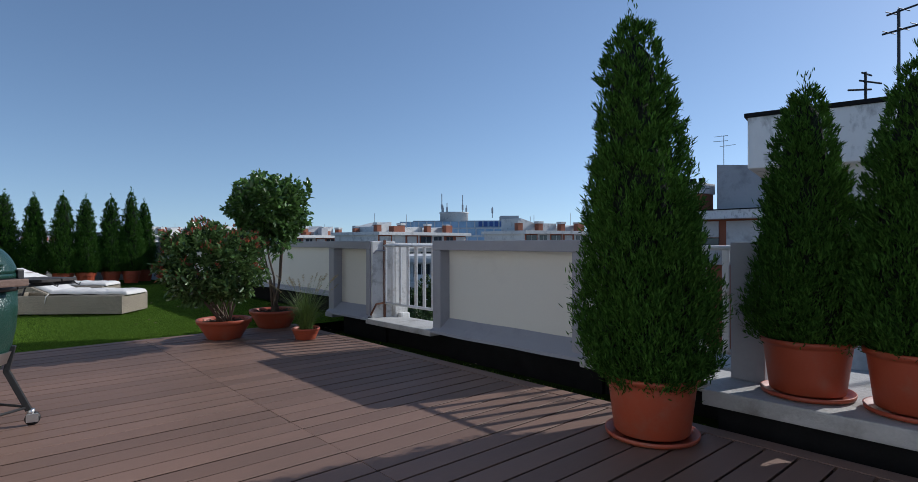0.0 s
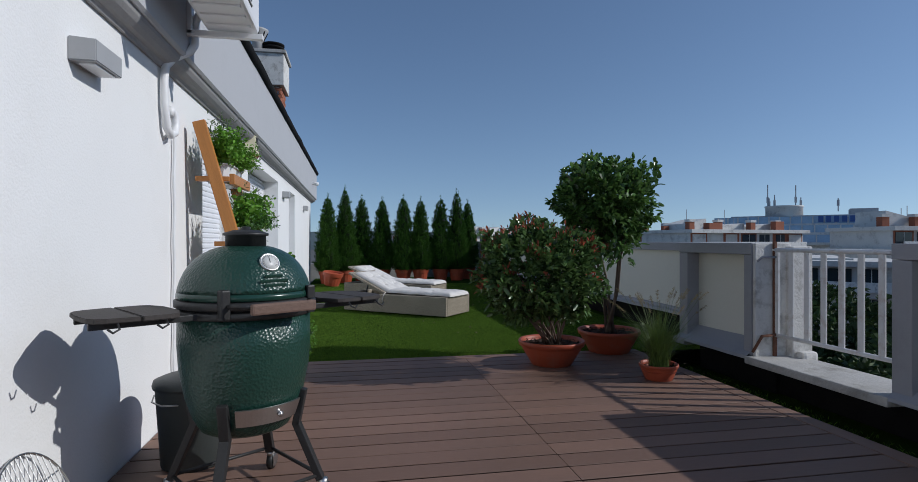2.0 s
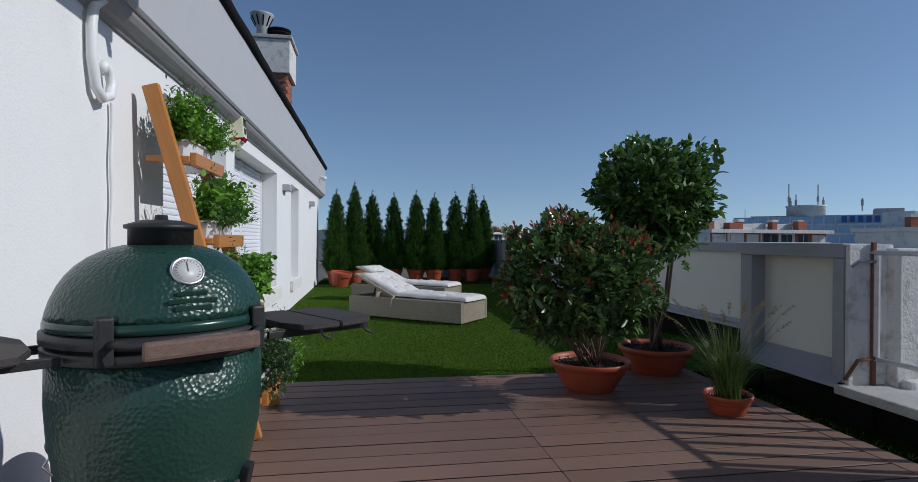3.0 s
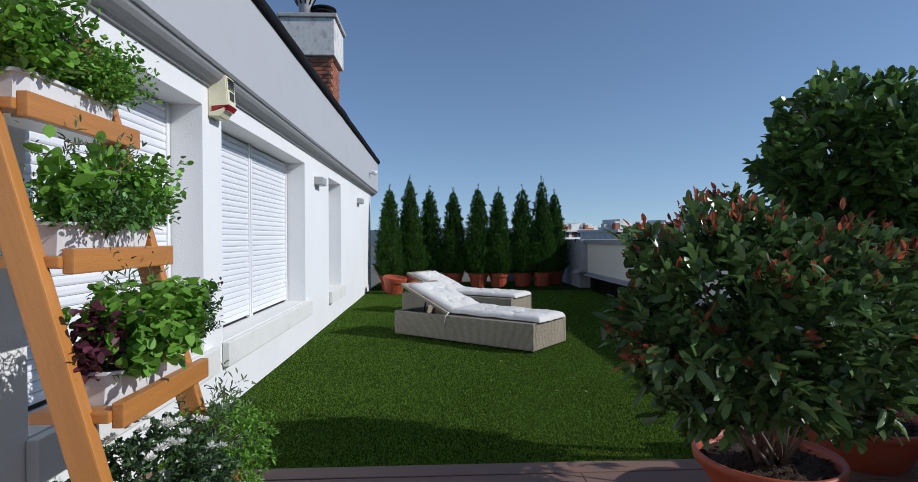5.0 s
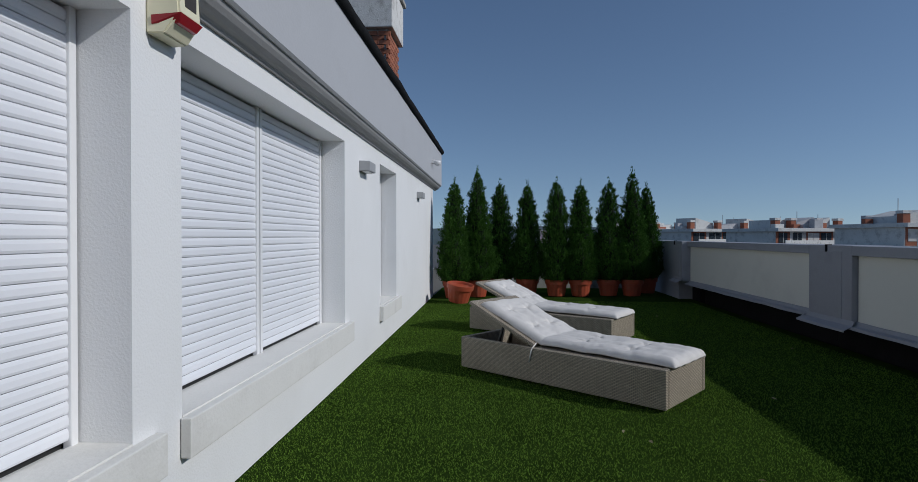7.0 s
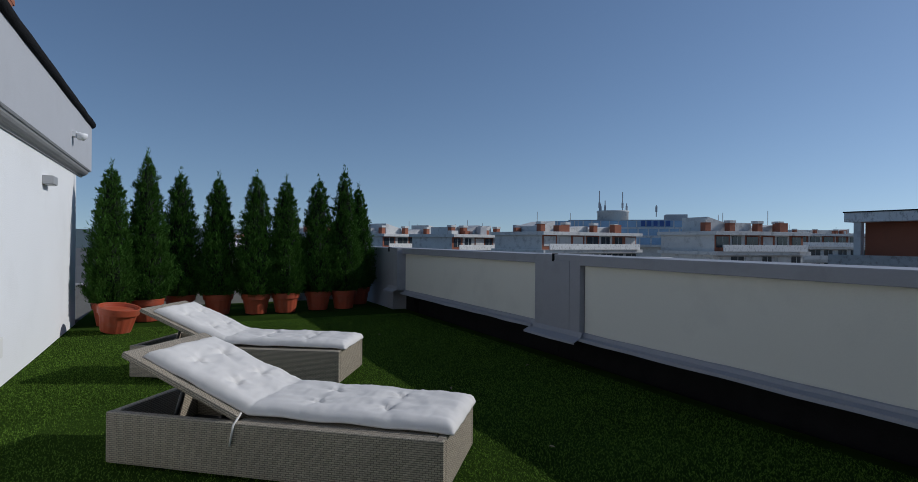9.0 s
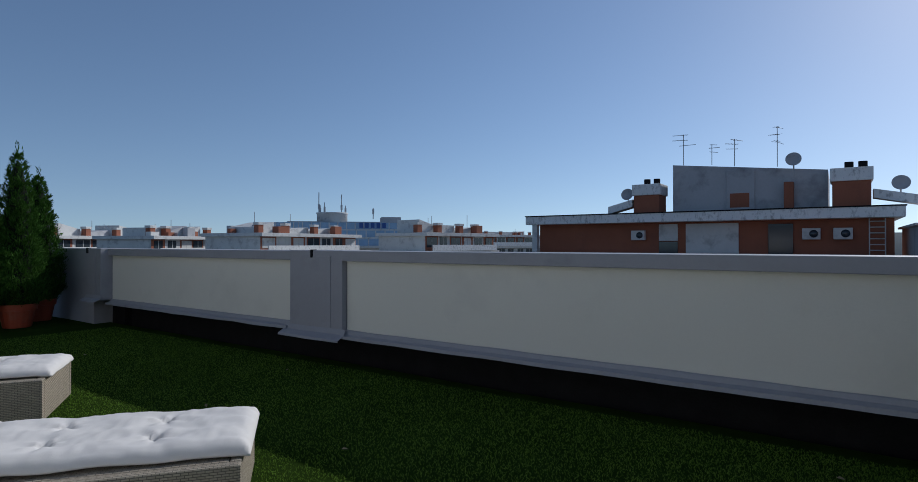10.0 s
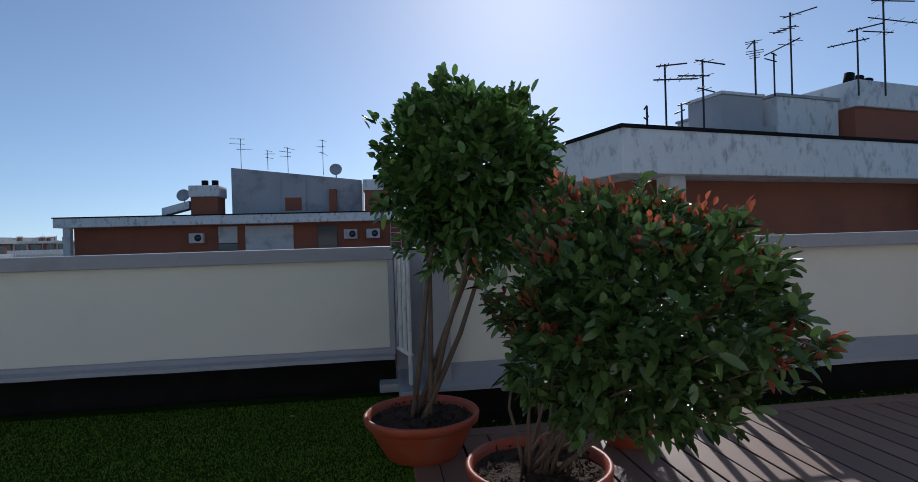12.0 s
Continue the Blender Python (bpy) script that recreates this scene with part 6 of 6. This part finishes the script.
for i, (x, y, z, h) in enumerate(((9.6, 0.97, 2.9, 1.5), (9.6, 0.19, 2.95, 1.55), (10.6, -1.67, 4.1, 1.15), (10.6, -2.54, 4.1, 1.8), (10.6, -4.18, 4.1, 1.5), (10.6, -4.86, 4.1, 2.2), (10.7, -2.2, 4.1, 0.95), (9.6, 1.36, 2.9, 0.7), (9.6, 0.65, 2.9, 0.75))):
    antenna(x, y, z, h, 70 + 37 * i, 60 + i, n=2 + i % 2)

# blocks farther out
x, y = at(24, 120)
block("apartment_block", x, y, -24, 26, 12, 2.6, "white apartment block with brick panels", seed=3, win=7)
x, y = at(30, 105)
block("apartment_block", x, y, -30, 17, 12, 2.5, "white apartment block with sloping roof houses", seed=4)
x, y = at(41, 96)
block("apartment_block", x, y, -41, 23, 13, 2.9, "brick and white apartment block with roof houses", seed=5, win=7)
x, y = at(56, 92)
block("apartment_block", x, y, -56, 17, 12, 3.0, "brick and white apartment block with chimneys", seed=6)
x, y = at(61.5, 150)
block("apartment_block", x, y, -61, 22, 12, 3.6, "distant apartment block with dark windows", seed=7, roof=False)
x, y = at(16, 140)
block("apartment_block", x, y, -16, 26, 12, 3.0, "distant white apartment block", seed=8)
x, y = at(36, 62)
block("apartment_block", x, y, -38, 30, 14, -0.6, "white apartment block with rows of windows below the parapet", seed=9, floors=6, brick=False, win=11, roof=False)
x, y = at(48, 60)
block("apartment_block", x, y, -46, 16, 12, -0.8, "white apartment block with rows of windows", seed=12, floors=6, brick=False, win=6, roof=False)
for i in range(14):
    x, y = at(6 + i * 4.6, 230 + 40 * ((i * 5) % 4))
    block("far_block", x, y, -6 - i * 4.6 + (i % 3) * 12, 16 + (i * 7 % 5) * 4, 14, 1.8 + (i * 7 % 5) * 0.75, "distant pale city block", seed=20 + i, floors=2, brick=i % 3 == 0, win=6, roof=i % 2 == 0)
# glass-fronted office complex with masts
x, y = at(43.5, 165)
bk = root("office_complex", pose(x, y, 0, 0, 0, -43.5), "wide white and blue glass office complex with roof masts", "building", group="city buildings")
for f, (w, z) in enumerate(((50, 0.0), (46, 2.6), (42, 5.0))):
    boxed("floor_slab", (-w / 2, f * 1.5, z, w / 2, 25, z + 0.7), M_CITYW, bk, "white floor band", bevel=0.05)
    boxed("glass_band", (-w / 2 + 1, f * 1.5 + 1, z + 0.7, w / 2 - 1, 25, z + 2.6), M_BLUEG, bk, "blue glass band", bevel=0)
    for k in range(16):
        cx = -w / 2 + 2 + (w - 4) * k / 15
        boxed("mullion", (cx - 0.15, f * 1.5 + 0.8, z + 0.7, cx + 0.15, f * 1.5 + 1.05, z + 2.6), M_CITYW, bk, bevel=0)
boxed("lower_wall", (-25, 2, -26, 25, 25, 0), M_CITYW, bk, bevel=0)
lathe("tower_drum", [(4.6, 7.4), (4.6, 10.3), (4.8, 10.4), (4.8, 10.8), (0.1, 11)], M_CITYW, bk, "white round roof drum", seg=28).location = (-3, 10, 0)
boxed("roof_deck", (-16, 6, 7.5, 18, 20, 8.0), M_CITYG, bk, bevel=0.1)
boxed("plant_house", (12, 8, 7.6, 18, 16, 9.6), M_CITYG, bk, bevel=0.1)
for k in range(5):
    boxed("sign_letter", (5 + k * 1.7, 2.9, 6.0, 6.1 + k * 1.7, 3.1, 7.6), M_BLUES, bk, "blue sign block", bevel=0.02)
for (px, h) in ((-7.0, 7.5), (-5.3, 4.5), (-0.2, 7.0), (1.0, 3.6), (-6.6, 3.6), (9.5, 3.0)):
    rodded("roof_mast", (px, 10, 9.0), (px, 10, 9.5 + h), 0.16, M_CITYG, bk, seg=6)
    boxed("mast_panel", (px - 0.3, 9.8, 9.6 + h * 0.3, px + 0.3, 10.2, 9.6 + h * 0.3 + 1.6), M_CITYG, bk, bevel=0.03)

rng = np.random.default_rng(55)
for i, (x, y, z, r) in enumerate(((22, 18, -5.6, 3.6), (26, 24, -5.0, 4.2), (20, 26, -6.4, 4.0), (29, 33, -4.8, 4.4), (24, 34, -6.5, 4.2), (18, 12, -6.5, 3.4), (17, 33, -6.0, 4.2))):
    t = root("street_tree", pose(x, y, -26), "broad green street tree seen from above", "tree", group="street trees")
    tube("trunk", [(0, 0, 0), (0.2, 0.1, 9), (0, 0, 26 + z)], [0.4, 0.3, 0.15], M_BARK, t)
    tips, _ = bush(t, "crown", (0, 0, 26 + z), (r, r, r * 0.75), 5600, 0.42, 0.26, M_TREE, 200 + i, hollow=0.45, clump=8)

# ---- deck, board by board ----
deck = root("floor_deck", Matrix.Identity(4), "brown grooved composite deck boards", "deck", kind="structure")
tagged(boxed("floor_deck_base", (-1.015, -4.0, -0.2, 3.00, 6.30, -0.06), M_DECKSUB, bevel=0), "dark joists under the deck", "deck", kind="structure")


def board(length):
    """One grooved decking board along x, slotted sides."""
    w = 0.0748
    prof = [(-w + 0.014, -0.045), (-w + 0.014, -0.006), (-w, -0.0025), (-w + 0.002, 0.0), (w - 0.002, 0.0), (w, -0.0025), (w - 0.014, -0.006), (w - 0.014, -0.045)]
    bm = bmesh.new()
    a = [bm.verts.new((0, y, z)) for y, z in prof]
    b = [bm.verts.new((length, y, z)) for y, z in prof]
    for i in range(len(prof) - 1):
        bm.faces.new([a[i], b[i], b[i + 1], a[i + 1]])
    bm.faces.new(a)
    bm.faces.new(list(reversed(b)))
    bmesh.ops.recalc_face_normals(bm, faces=bm.faces)
    return bm


dl = part("plank", board(2.205), M_DECK, deck)
dr = part("plank", board(1.70), M_DECK, deck)
pitch = 0.1622
rnd = random.Random(14)
for i in range(62):
    y = 6.12 - i * pitch
    for o, x in ((dl, -1.012), (dr, 1.1975)):
        q = o if i == 0 else new("plank", o.data)
        q.parent = deck
        q.location = (x, y, rnd.uniform(-0.0012, 0.0012))
e1 = boxed("edge_board", (2.905, -4.0, -0.06, 3.025, 6.195, 0.002), M_DECK, deck, bevel=0.004)
e2 = boxed("edge_board", (-1.012, 6.20, -0.06, 3.025, 6.33, 0.003), M_DECK, deck, bevel=0.004)
